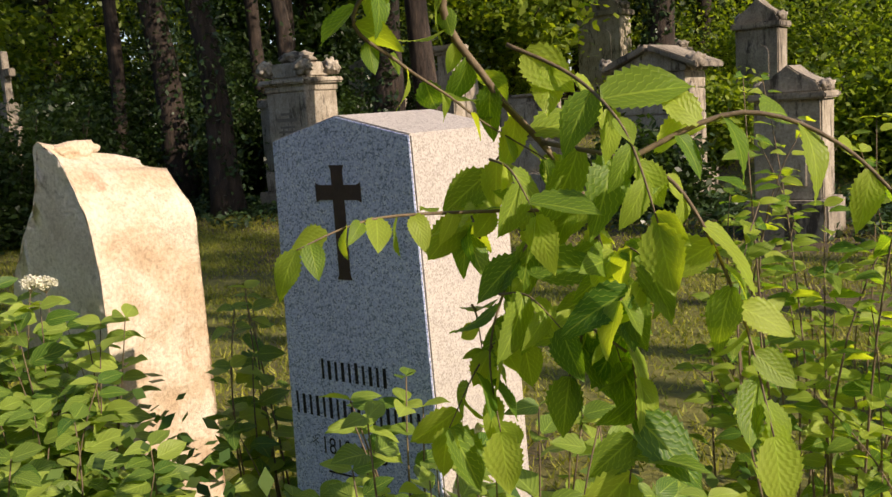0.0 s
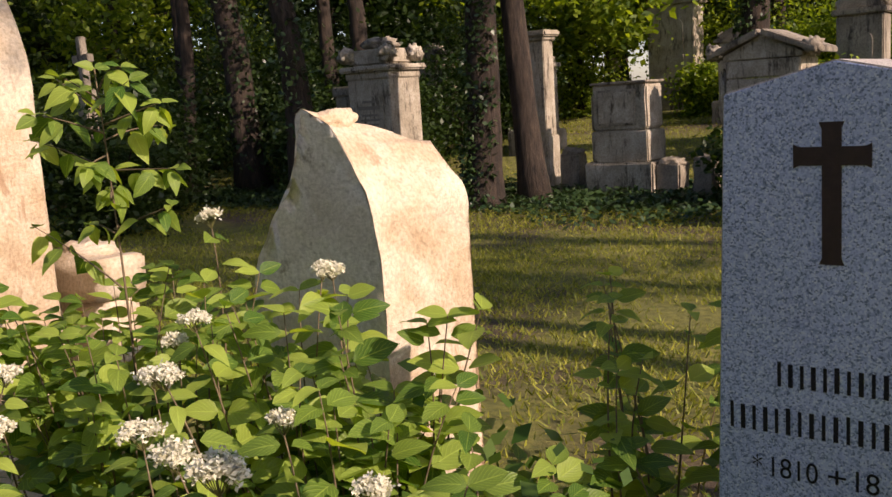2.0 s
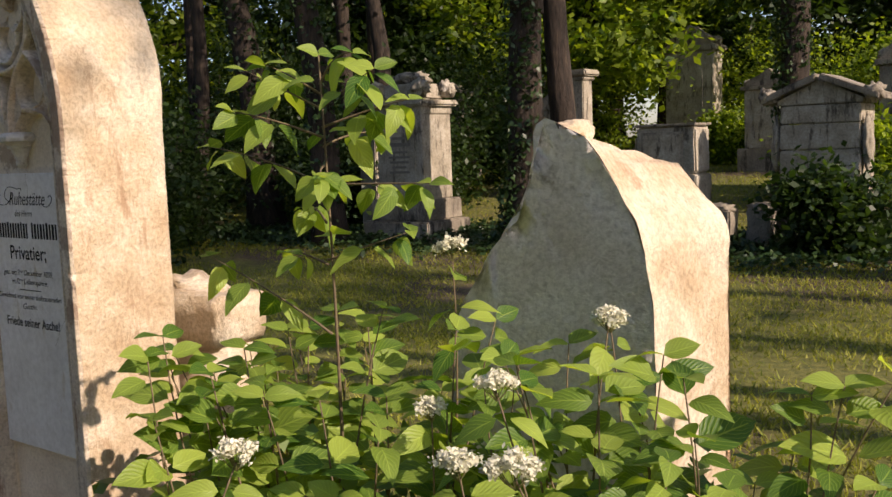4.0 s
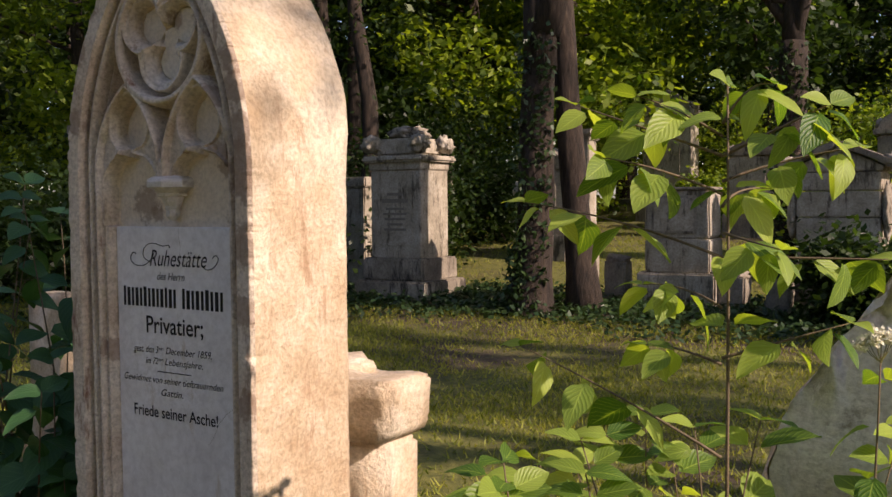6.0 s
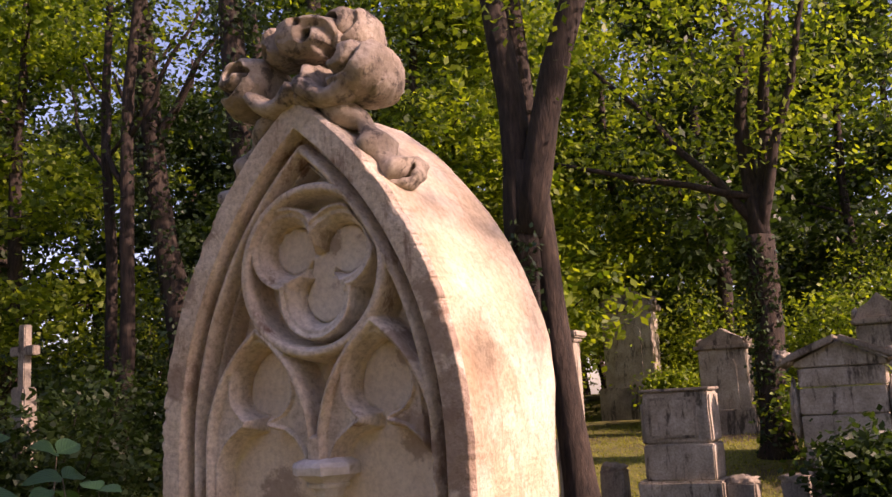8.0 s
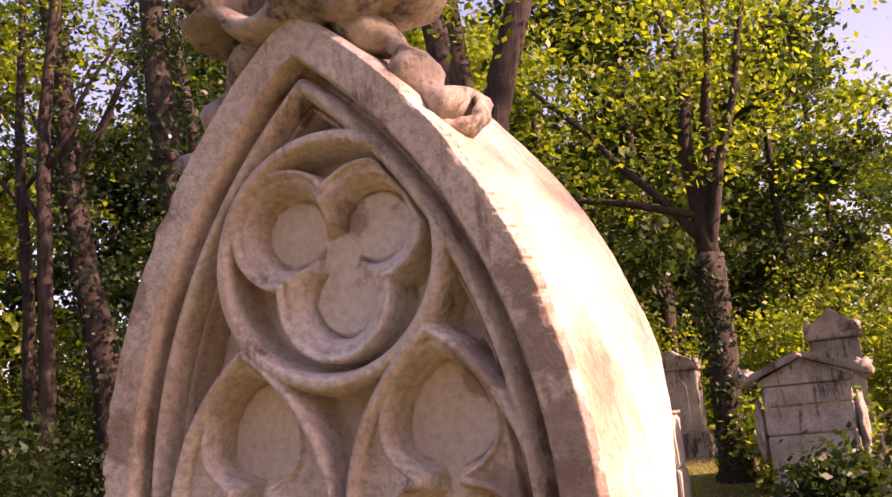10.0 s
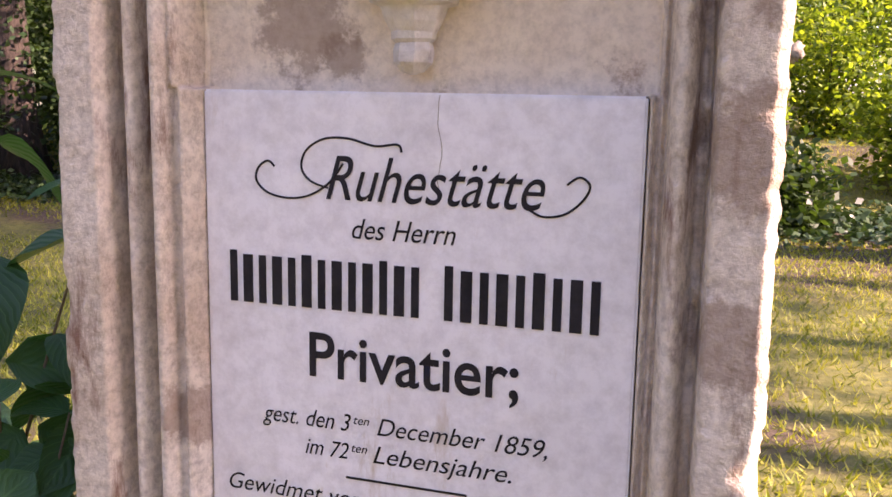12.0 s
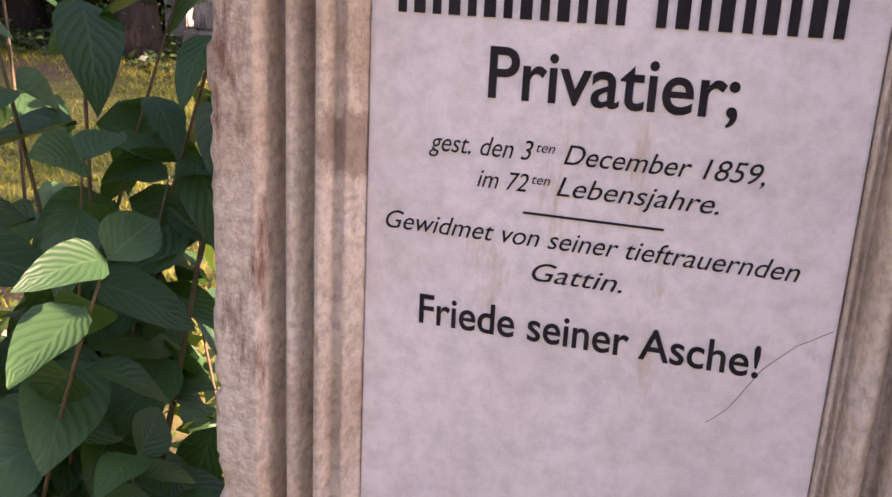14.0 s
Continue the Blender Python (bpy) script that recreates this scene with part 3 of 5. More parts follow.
    lettering("ten", -0.036, 0.999, 0.009, 0.016, plaque, py, shear=0.3)
    lettering("Lebensjahre.", -0.014, 0.991, 0.018, 0.135, plaque, py, shear=0.3)
    for k, pts in enumerate((((0.047, 1.336), (0.045, 1.312), (0.050, 1.290), (0.046, 1.262), (0.049, 1.238)), ((0.222, 0.905), (0.196, 0.888), (0.172, 0.862), (0.150, 0.822), (0.128, 0.800)))):
        bm = bmesh.new()
        tube(bm, [(q.x + 0.0015 * noise.noise(Vector((i * 1.3, k, 0))), py, q.y) for i, q in enumerate(Vector(a).lerp(Vector(b), t / 4) for a, b in zip(pts, pts[1:]) for t in range(4))], 0.0004, 4)
        part("crack", bm, FADED_CRACK, plaque, "fine brown crack")
    part("rule", block(-0.042, 0.079, py - 0.001, py + 0.002, 0.9715, 0.9735, 0.0), INK, plaque)
    lettering("Gewidmet von seiner tieftrauernden", -0.170, 0.943, 0.018, 0.360, plaque, py, shear=0.3)
    lettering("Gattin.", -0.030, 0.912, 0.018, 0.080, plaque, py, shear=0.3)
    lettering("Friede seiner Asche!", -0.134, 0.855, 0.030, 0.304, plaque, py, bold=0.012)
    # crockets along the gable and the finial of curled leaves
    def curl(name, cx, cy, cz, r, side, seed, label=""):
        """A stone leaf that rolls over on itself: a fat scroll with a deep eye."""
        bm = bmesh.new()
        pts, rad = [], []
        for i in range(26):
            t = i / 25
            a = -1.9 + t * 5.4
            q = r * (1.0 - 0.62 * t)
            pts.append((cx + side * q * math.cos(a) * 0.9, cy + 0.02 * math.sin(t * 3), cz + q * math.sin(a)))
            rad.append(r * (0.30 - 0.14 * t) * (1 + 0.15 * math.sin(i * 1.7 + seed)))
        tube(bm, pts, rad, 12)
        for v in bm.verts:
            v.co.y = cy + (v.co.y - cy) * 2.6
            v.co += noise.noise_vector(v.co * 26 + Vector((seed, 0, 0))) * r * 0.10
        return part(name, bm, FINIAL, finial, label, True)

    def bulb(name, cx, cy, cz, rx, ry, rz, turn, eyes, seed, scroll=1.0, label=""):
        """A fat stone leaf rolled over: smooth back, front cut with a spiral and drilled eyes."""
        bm = bmesh.new()
        bmesh.ops.create_icosphere(bm, subdivisions=6, radius=1.0)
        for v in bm.verts:
            n = v.co.copy()
            e = (abs(n.x) ** 2.6 + abs(n.y) ** 2.6 + abs(n.z) ** 2.6) ** (-1 / 2.6)
            p = Vector((n.x * rx * e, n.y * ry * e, n.z * rz * e))
            q = noise.fractal(n * 2.2 + Vector((seed, 0, 0)), 0.9, 2.1, 5)
            p *= 1 + 0.045 * q
            w = Vector((cx, cy, cz)) + p
            face = max(0.0, min(1.0, -n.y * 1.6 + 0.15))
            ex, ez = eyes[0]
            rho, th = math.hypot(w.x - ex, w.z - ez) / max(rx, rz), math.atan2(w.z - ez, (w.x - ex) * turn)
            groove = max(0.0, math.cos(th - rho * 7.5)) ** 2
            w.y += face * scroll * 0.034 * groove * min(1, rho * 4)
            w += Vector((n.x, 0, n.z)) * (-0.006 * scroll * groove)
            for k, (hx, hz) in enumerate(eyes):
                g = math.hypot(w.x - hx, w.z - hz) / (0.017 if k == 0 else 0.012)
                w.y += face * 0.060 * max(0.0, 1 - g ** 3)
            w += noise.noise_vector(w * 45) * 0.0022
            v.co = w
        return part(name, bm, FINIAL, finial, label, True)

    finial = empty("finial")
    finial.parent = top
    cy = 0.065
    part("finial_stem", lump((0.016, cy, 2.125), (0.040, 0.075, 0.060), 3, 0.25, 4, 1.6), FINIAL, finial, "", True)
    bulb("curled_leaf", -0.128, cy, 2.165, 0.058, 0.085, 0.060, -1, [(-0.139, 2.187), (-0.105, 2.180)], 1)
    bulb("curled_leaf", 0.122, cy, 2.148, 0.060, 0.085, 0.057, 1, [(0.092, 2.176), (0.058, 2.170)], 4, 0.6)
    bulb("curled_leaf", -0.010, cy, 2.236, 0.088, 0.070, 0.046, -1, [(0.025, 2.232), (0.005, 2.262), (-0.075, 2.222), (0.05, 2.205)], 6, 0.7, "darkened leaf with drilled holes")
    bulb("curled_leaf", 0.070, cy + 0.05, 2.256, 0.044, 0.075, 0.046, 1, [(0.060, 2.262)], 11, 0.5)
    for s in (-1, 1):                                    # stalks rising into the curled leaves
        bm = bmesh.new()
        tube(bm, [(0.016 + s * q * 0.13, cy - 0.02, 2.135 - 0.045 * math.sin(q * 3.0) + 0.02 * q) for q in np.linspace(0.05, 0.9, 12)], [0.022 - 0.006 * q for q in np.linspace(0, 1, 12)], 10)
        for v in bm.verts:
            v.co.y = cy + (v.co.y - cy) * 2.2
            v.co += noise.noise_vector(v.co * 30) * 0.004
        part("stalk", bm, FINIAL, finial, "", True)
    for s, seed in ((-1, 2), (1, 9)):                    # crockets: leaves creeping down the slopes, curled at the tip
        bm = bmesh.new()
        pts, rad = [], []
        for i in range(14):
            t = i / 13
            z = 2.10 - 0.15 * t
            x = half_width(z) + 0.026 + 0.016 * math.sin(t * 6.0)
            pts.append((s * x, 0.055 + 0.01 * t, z))
            rad.append(0.020 + 0.010 * t + 0.009 * math.sin(t * 13))
        tube(bm, pts, rad, 12)
        for v in bm.verts:
            v.co.y = 0.055 + (v.co.y - 0.055) * 1.6
            v.co += noise.noise_vector(v.co * 25 + Vector((seed, 0, 0))) * 0.008
        part("crocket", bm, FINIAL, finial, "", True)
        curl("crocket_curl", s * 0.188, 0.050, 1.962, 0.034, s, seed)


gothic_stone()


# ---- granite gravestone ----
def granite_stone():
    top = empty("granite_gravestone")
    tagged(top, "speckled blue-grey granite gravestone with gabled top and dark cross", "gravestone")
    x0, x1, y0, y1 = 3.008, 3.412, 0.218, 0.56
    xm, ze, za = (x0 + x1) / 2, 1.404, 1.452
    flare = 0.042
    out = [(x0 - flare, 0.0), (x1 + flare, 0.0), (x1, ze), (xm, za), (x0, ze)]
    bm = prism(out, y0 + 0.002, y1, 0.004)
    body = part("body", bm, GRANITE_SIDE, top, "pale hewn granite flanks and roof")
    part("front", prism([(x + (0.003 if x < xm else -0.003 if x > xm else 0), z - 0.003) for x, z in out], y0, y0 + 0.005, 0.0015), GRANITE, top, "dressed blue-grey granite front")
    # latin cross with flared ends
    cx, cz, w, e = 3.203, 1.2855, 0.0165, 0.005
    t, b, arm = 1.345, 1.092, 0.066
    h = w
    cross = [(cx - w - e, t), (cx - w, t - 0.012), (cx - w, cz + h), (cx - arm + 0.01, cz + h), (cx - arm, cz + h + e), (cx - arm, cz - h - e), (cx - arm + 0.01, cz - h),
             (cx - w, cz - h), (cx - w, b + 0.012), (cx - w - e, b), (cx + w + e, b), (cx + w, b + 0.012), (cx + w, cz - h), (cx + arm - 0.01, cz - h), (cx + arm, cz - h - e),
             (cx + arm, cz + h + e), (cx + arm - 0.01, cz + h), (cx + w, cz + h), (cx + w, t - 0.012), (cx + w + e, t)]
    part("cross", prism(cross, y0 - 0.002, y0 + 0.004, 0.0), CUT, top, "dark brown inlaid cross")
    stroke_bars(top, 3.098, 3.305, 0.855, 0.048, 10, y0, 0.36)
    stroke_bars(top, 3.006, 3.414, 0.762, 0.052, 19, y0, 0.34)
    lettering("*", 3.056, 0.672, 0.042, 0.018, top, y0 - 0.0005)
    lettering("1810", 3.093, 0.675, 0.042, 0.085, top, y0 - 0.0005)
    lettering("+", 3.196, 0.675, 0.042, 0.032, top, y0 - 0.0005)
    lettering("18", 3.245, 0.675, 0.042, 0.040, top, y0 - 0.0005)
    part("rule", block(3.10, 3.27, y0 - 0.002, y0 + 0.004, 0.628, 0.632, 0.0), INK, top)
    part("plinth", block(x0 - 0.12, x1 + 0.12, y0 - 0.07, y1 + 0.07, -0.1, 0.16, 0.015, 0.004, 1), GRANITE_SIDE, top)


granite_stone()


# ---- broken arched gravestone ----
def broken_stone():
    top = empty("broken_gravestone")
    tagged(top, "broken round-arched sandstone gravestone, its top and one side gone", "gravestone")
    # curved flank
    flank = [(1.932 + 0.03 * max(0, 0.6 - z) * 0.3, z) for z in (-0.05, 0.2, 0.4, 0.6, 0.78, 0.92)]
    flank += [(1.928, 1.01), (1.912, 1.11), (1.886, 1.19), (1.848, 1.265), (1.805, 1.33), (1.765, 1.385)]
    crest = [(1.735, 1.392), (1.705, 1.385), (1.690, 1.42), (1.665, 1.435), (1.640, 1.420)]
    side = [(1.628, 1.345), (1.612, 1.275), (1.585, 1.205), (1.530, 1.145), (1.470, 1.065), (1.415, 0.985), (1.380, 0.90), (1.368, 0.75), (1.364, 0.5), (1.362, 0.2), (1.36, -0.05)]
    outline = flank + crest + side
    dense = []
    for (ax, az), (bx, bz) in zip(outline, outline[1:] + outline[:1]):
        n = max(1, int(math.hypot(bx - ax, bz - az) / 0.02))
        dense += [(ax + (bx - ax) * i / n, az + (bz - az) * i / n) for i in range(n)]
    # broken edge: jagged where the outline is crest or side
    out = []
    for x, z in dense:
        broken = x < 1.76 and z > 0.0
        k = 0.014 if broken else 0.002
        v = noise.noise_vector(Vector((x * 20, 0, z * 20)))
        out.append((x + v.x * k, z + v.z * k))
    cx = 1.66
    bm = bmesh.new()
    ny, y0, y1 = 20, 0.43, 0.80
    rings = []
    for j in range(ny + 1):
        t = j / ny
        y = y0 + (y1 - y0) * t
        ring = []
        for x, z in out:
            dx = (0.033 * t + 0.035 * t * math.exp(-((z - 1.15) / 0.09) ** 2)) if x > 1.76 else 0.0           # the flank swells towards the back
            lean = -0.09 * t * max(0, (z - 1.15) / 0.3) if x < 1.80 else -0.03 * t * max(0, (z - 1.2) / 0.2)
            dz = 0.012 * noise.noise(Vector((x * 7, y * 9, z * 7)))
            bulge = 0.10 * t * max(0, min(1, (1.2 - z) / 0.6)) if x < 1.5 else 0
            ring.append(bm.verts.new((x + dx - bulge * 0.3 + 0.010 * noise.noise(Vector((x * 8, y * 11, z * 8 + 4))), y, z + lean + dz)))
        rings.append(ring)
    n = len(out)
    for a, b in zip(rings, rings[1:]):
        for k in range(n):
            bm.faces.new((a[k], a[(k + 1) % n], b[(k + 1) % n], b[k]))
    bmesh.ops.triangulate(bm, faces=[bm.faces.new(rings[-1])])
    part("body", bm, SAND_ROUGH, top, "warm weathered sandstone flank and break", True)
    # front skin, grey, with small pits
    fm = bmesh.new()
    vs = [fm.verts.new((x, y0 - 0.001, z)) for x, z in out]
    f = fm.faces.new(vs)
    bmesh.ops.triangulate(fm, faces=[f])
    for _ in range(3):
        bmesh.ops.subdivide_edges(fm, edges=[e for e in fm.edges if e.calc_length() > 0.05 and not e.is_boundary], cuts=1)
        bmesh.ops.triangulate(fm, faces=[q for q in fm.faces if len(q.verts) > 3])
    for v in fm.verts:
        if not v.is_boundary:
            pit = max(0, noise.fractal(v.co * 8, 1.0, 2.0, 4)) * 0.012
            rim = max(0, (v.co.z - 1.22)) * 0.05
            v.co.y += pit + rim * max(0, noise.noise(v.co * 12))
    part("front", fm, BROKEN_FRONT, top, "grey dressed limestone-coloured front with pits", True)
    part("broken_crest", lump((1.668, 0.545, 1.392), (0.036, 0.100, 0.036), 14, 0.25, 4, 1.8), SAND_ROUGH, top, "rounded knob left on the broken top", True)
    # thicker buttress on the broken side, lower down
    part("broken_foot", lump((1.40, 0.62, 0.42), (0.10, 0.16, 0.50), 4, 0.25, 4, 2.0), SAND_ROUGH, top, "rough broken edge of the slab", True)


broken_stone()


# ---- fragment behind the gothic stone ----
def cornice_fragment():
    top = empty("stone_fragment")
    tagged(top, "upright broken sandstone fragment with a projecting cap", "gravestone")
    part("cap", prism([(-0.16, 0.70), (0.295, 0.715), (0.318, 0.76), (0.326, 0.885), (0.27, 0.893), (0.16, 0.885), (0.02, 0.905), (-0.16, 0.90)], 0.53, 0.75, 0.012, 0.008, 3, 2), SAND_ROUGH, top, "", True)
    part("body", block(-0.13, 0.298, 0.552, 0.72, -0.05, 0.71, 0.015, 0.008, 3, seed=4), SAND_ROUGH, top, "", True)
    part("broken_back", lump((-0.02, 0.70, 0.88), (0.16, 0.12, 0.06), 6, 0.4, 3), SAND_ROUGH, top, "", True)


cornice_fragment()


# ---- older graves behind ----
def rows_of_bars(parent, x0, x1, y, z_top, heights, material):
    """Worn lines of writing that cannot be read."""
    z = z_top
    for h, inset in heights:
        part("inscription_bar", block(x0 + inset, x1 - inset, y - 0.002, y + 0.004, z - h, z, 0.0), material, parent)
        z -= h * 2.2


FADED = plain_mat("faded_lettering", (0.16, 0.14, 0.11), (0.24, 0.21, 0.17), 30, 0.9)


def pedestal_tomb():
    top = empty("pedestal_tomb", -5.08, 8.1, ground_z(-5, 8.3))
    tagged(top, "pale stone pedestal tomb with cornice and broken crown", "tomb")
    part("step", block(-0.56, 0.56, -0.16, 0.80, -0.1, 0.22, 0.02, 0.01, 2, seed=1), OLD, top)
    part("base", block(-0.47, 0.47, -0.09, 0.73, 0.22, 0.50, 0.02, 0.008, 2, seed=2), OLD, top)
    die = part("die", block(-0.385, 0.385, 0.0, 0.64, 0.50, 1.62, 0.01, 0.004, 2, seed=3), PALE, top)
    part("panel", block(-0.27, 0.27, -0.012, 0.01, 0.66, 1.40, 0.006), PALE, die)
    rows_of_bars(die, -0.22, 0.22, -0.013, 1.33, ((0.035, 0.10), (0.05, 0.02), (0.03, 0.08), (0.03, 0.04), (0.03, 0.06), (0.03, 0.10), (0.03, 0.05)), FADED)
    part("frieze", block(-0.40, 0.40, -0.02, 0.66, 1.62, 1.72, 0.01, 0.003, 1), PALE, top)
    part("cornice", block(-0.47, 0.47, -0.09, 0.73, 1.72, 1.80, 0.025, 0.006, 2, seed=5), PALE, top)
    part("crown", block(-0.33, 0.33, 0.02, 0.60, 1.80, 2.02, 0.03, 0.012, 2, seed=6), PALE, top)
    for sx, seed in ((-1, 1), (1, 2)):
        part("corner_ornament", lump((sx * 0.37, 0.02, 1.95), (0.13, 0.12, 0.11), seed, 0.5, 3), PALE, top, "", True)
        part("corner_ornament", lump((sx * 0.37, 0.6, 1.95), (0.12, 0.12, 0.11), seed + 4, 0.5, 3), PALE, top, "", True)
    part("broken_crown", lump((0.05, 0.25, 2.08), (0.26, 0.2, 0.10), 8, 0.5, 3), OLD, top, "", True)


def block_tomb():
    top = empty("block_tomb", -1.62, 8.7, ground_z(-1.6, 8.9) - 0.02)
    tagged(top, "squat grey stone tomb, headless, on a stained base", "tomb")
    part("base", block(-0.45, 0.45, -0.06, 0.56, -0.05, 0.42, 0.02, 0.012, 2, seed=4), PALE, top, "whitish stained base block")
    part("die", block(-0.375, 0.375, 0.0, 0.5, 0.42, 0.80, 0.015, 0.008, 2, seed=5), PALE, top)
    up = part("upper_block", block(-0.36, 0.345, 0.03, 0.47, 0.80, 1.36, 0.02, 0.008, 2, seed=6), PALE, top)
    part("panel_frame", block(-0.30, 0.22, 0.012, 0.04, 0.86, 1.29, 0.008), OLD, up)
    part("panel", block(-0.27, 0.19, 0.006, 0.02, 0.89, 1.26, 0.004), PALE, up)
    part("side_scroll", block(-0.40, -0.36, 0.05, 0.42, 0.80, 1.24, 0.018, 0.006, 1), PALE, up)
    part("side_scroll", block(0.28, 0.37, 0.01, 0.44, 0.82, 1.33, 0.02, 0.01, 2, seed=9), PALE, up)
    part("top_slab", block(-0.38, 0.375, 0.0, 0.5, 1.355, 1.385, 0.008, 0.006, 2), OLD, top)


def obelisk_post():
    top = empty("stone_pillar", -2.97, 9.05, ground_z(-3, 9.1))
    tagged(top, "white square stone pillar with moulded cap", "pillar")
    part("foot", block(-0.15, 0.15, -0.02, 0.28, -0.05, 0.72, 0.015, 0.006, 2), PALE, top)
    part("shaft", block(-0.125, 0.125, 0.0, 0.25, 0.72, 1.95, 0.012, 0.004, 2), PALE, top)
    part("cap", block(-0.20, 0.20, -0.07, 0.32, 2.0, 2.08, 0.02, 0.004, 1), PALE, top)
    part("neck", block(-0.15, 0.15, -0.03, 0.28, 1.95, 2.0, 0.012), PALE, top)


def urn_post():
    top = empty("stone_post", -3.32, 8.3, ground_z(-3.3, 8.3))
    tagged(top, "weathered grey stone post beside the trunk", "post")
    part("shaft", block(-0.10, 0.10, 0, 0.2, -0.05, 1.25, 0.012, 0.005, 2), PALE, top)
    part("head", lump((-0.05, 0.1, 1.36), (0.17, 0.14, 0.13), 3, 0.35, 3), PALE, top, "", True)


def house_tomb():
    top = empty("gabled_tomb", 0.03, 8.95, 0.30)
    tagged(top, "house-shaped coursed stone tomb with low gabled roof", "tomb")
    part("base", block(-0.52, 0.52, -0.08, 0.72, -0.1, 0.26, 0.02, 0.01, 2), OLD, top)
    z = 0.26
    for h in (0.33, 0.33, 0.28, 0.20):
        part("course", block(-0.415, 0.415, 0.0, 0.64, z, z + h - 0.008, 0.012, 0.005, 2, seed=int(z * 9)), PALE, top)
        z += h
    part("gable", prism([(-0.44, z), (0.44, z), (0.44, z + 0.05), (0.0, z + 0.26), (-0.44, z + 0.05)], -0.01, 0.65, 0.01, 0.005, 2, 1), PALE, top)
    for s in (-1, 1):
        part("roof_slab", prism([(s * 0.02, z + 0.25), (s * 0.60, z + 0.02), (s * 0.60, z + 0.09), (s * 0.02, z + 0.325)], -0.10, 0.74, 0.012, 0.008, 3 + s, 1), OLD, top)
        part("corner_ornament", lump((s * 0.54, 0.02, z + 0.10), (0.10, 0.12, 0.09), 4 + s, 0.5, 3), OLD, top, "", True)
        part("side_volute", lump((s * 0.47, 0.1, z - 0.42), (0.055, 0.10, 0.30), 7 + s, 0.35, 3), PALE, top, "", True)


def aedicule(name, x, y, w, h, d, material, label):
    """An upright stele: plinth, body with an arched niche, gabled head with shoulder knobs."""
    top = empty(name, x, y, ground_z(x, y) - 0.03)
    tagged(top, label, "gravestone")
    part("plinth", block(-w * 0.62, w * 0.62, -0.1, d + 0.1, -0.1, h * 0.24, 0.02, 0.01, 2), OLD, top)
    part("body", block(-w / 2, w / 2, 0, d, h * 0.24, h * 0.80, 0.015, 0.006, 2), material, top)
    niche = [(-w * 0.28, h * 0.32), (w * 0.28, h * 0.32), (w * 0.28, h * 0.64)]
    niche += [(w * 0.28 * math.cos(a), h * 0.64 + w * 0.2 * math.sin(a)) for a in [math.pi * k / 8 for k in range(1, 8)]] + [(-w * 0.28, h * 0.64)]
    part("niche_panel", prism(niche, -0.02, 0.01, 0.006), material, top)
    part("cornice", block(-w * 0.58, w * 0.58, -0.05, d + 0.05, h * 0.80, h * 0.84, 0.015, 0.005, 1), OLD, top)
    part("head", prism([(-w * 0.5, h * 0.84), (w * 0.5, h * 0.84), (w * 0.42, h * 0.90), (w * 0.16, h * 0.95), (0, h), (-w * 0.16, h * 0.95), (-w * 0.42, h * 0.90)], 0.02, d, 0.012, 0.008, 1, 1), OLD, top)
    for s in (-1, 1):
        part("shoulder_knob", lump((s * w * 0.48, d / 2, h * 0.87), (w * 0.1, d * 0.4, h * 0.04), 3 + s, 0.4, 3), OLD, top, "", True)
    return top


def small_stones():
    top = empty("low_gravestone", -1.92, 1.0, 0)
    tagged(top, "low leaning sandstone gravestone, broken top, half in grass", "gravestone")
    part("slab", prism([(-0.14, -0.05), (0.2, -0.05), (0.21, 0.95), (0.17, 1.015), (0.0, 1.005), (-0.14, 1.0)], 0, 0.14, 0.015, 0.008, 2, 2), SAND_ROUGH, top, "", True)
    part("foot", block(-0.2, 0.27, -0.06, 0.24, -0.1, 0.14, 0.02, 0.008, 1), SAND_ROUGH, top)
    top = empty("cross_gravestone", -8.15, 5.75, ground_z(-8.15, 5.75) + 0.75)
    tagged(top, "dark weathered stone cross on a tapering pedestal", "gravestone")
    part("pedestal", block(-0.16, 0.16, -0.14, 0.14, -0.9, 1.15, 0.02, 0.008, 2, taper=0.05), OLD, top)
    part("upright", block(-0.055, 0.055, -0.05, 0.05, 1.14, 1.85, 0.01), OLD, top)
    part("arm", block(-0.2, 0.2, -0.048, 0.048, 1.5, 1.61, 0.01), OLD, top)
    for x, y, w, h, seed in ((-1.02, 8.72, 0.30, 0.38, 2), (-2.45, 8.9, 0.26, 0.5, 3), (-0.45, 8.4, 0.25, 0.42, 5)):
        top = empty("stone_stump", x, y, ground_z(x, y))
        tagged(top, "low broken stub of dark stone among ivy", "gravestone")
        part("stub", block(-w / 2, w / 2, 0, w, -0.05, h, 0.02, 0.02, 2, seed=seed), OLD, top)
        part("cap", lump((0, w / 2, h), (w * 0.55, w * 0.5, 0.07), seed, 0.4, 3), OLD, top, "", True)
    top = empty("thin_gravestone", -6.35, 8.9, ground_z(-6.3, 8.9))
    tagged(top, "small pale gravestone with a moulded head", "gravestone")
    part("slab", block(-0.16, 0.16, 0, 0.2, -0.05, 1.45, 0.015, 0.005, 2), PALE, top)
    part("head", block(-0.20, 0.20, -0.03, 0.23, 1.45, 1.60, 0.02, 0.006, 1), PALE, top)


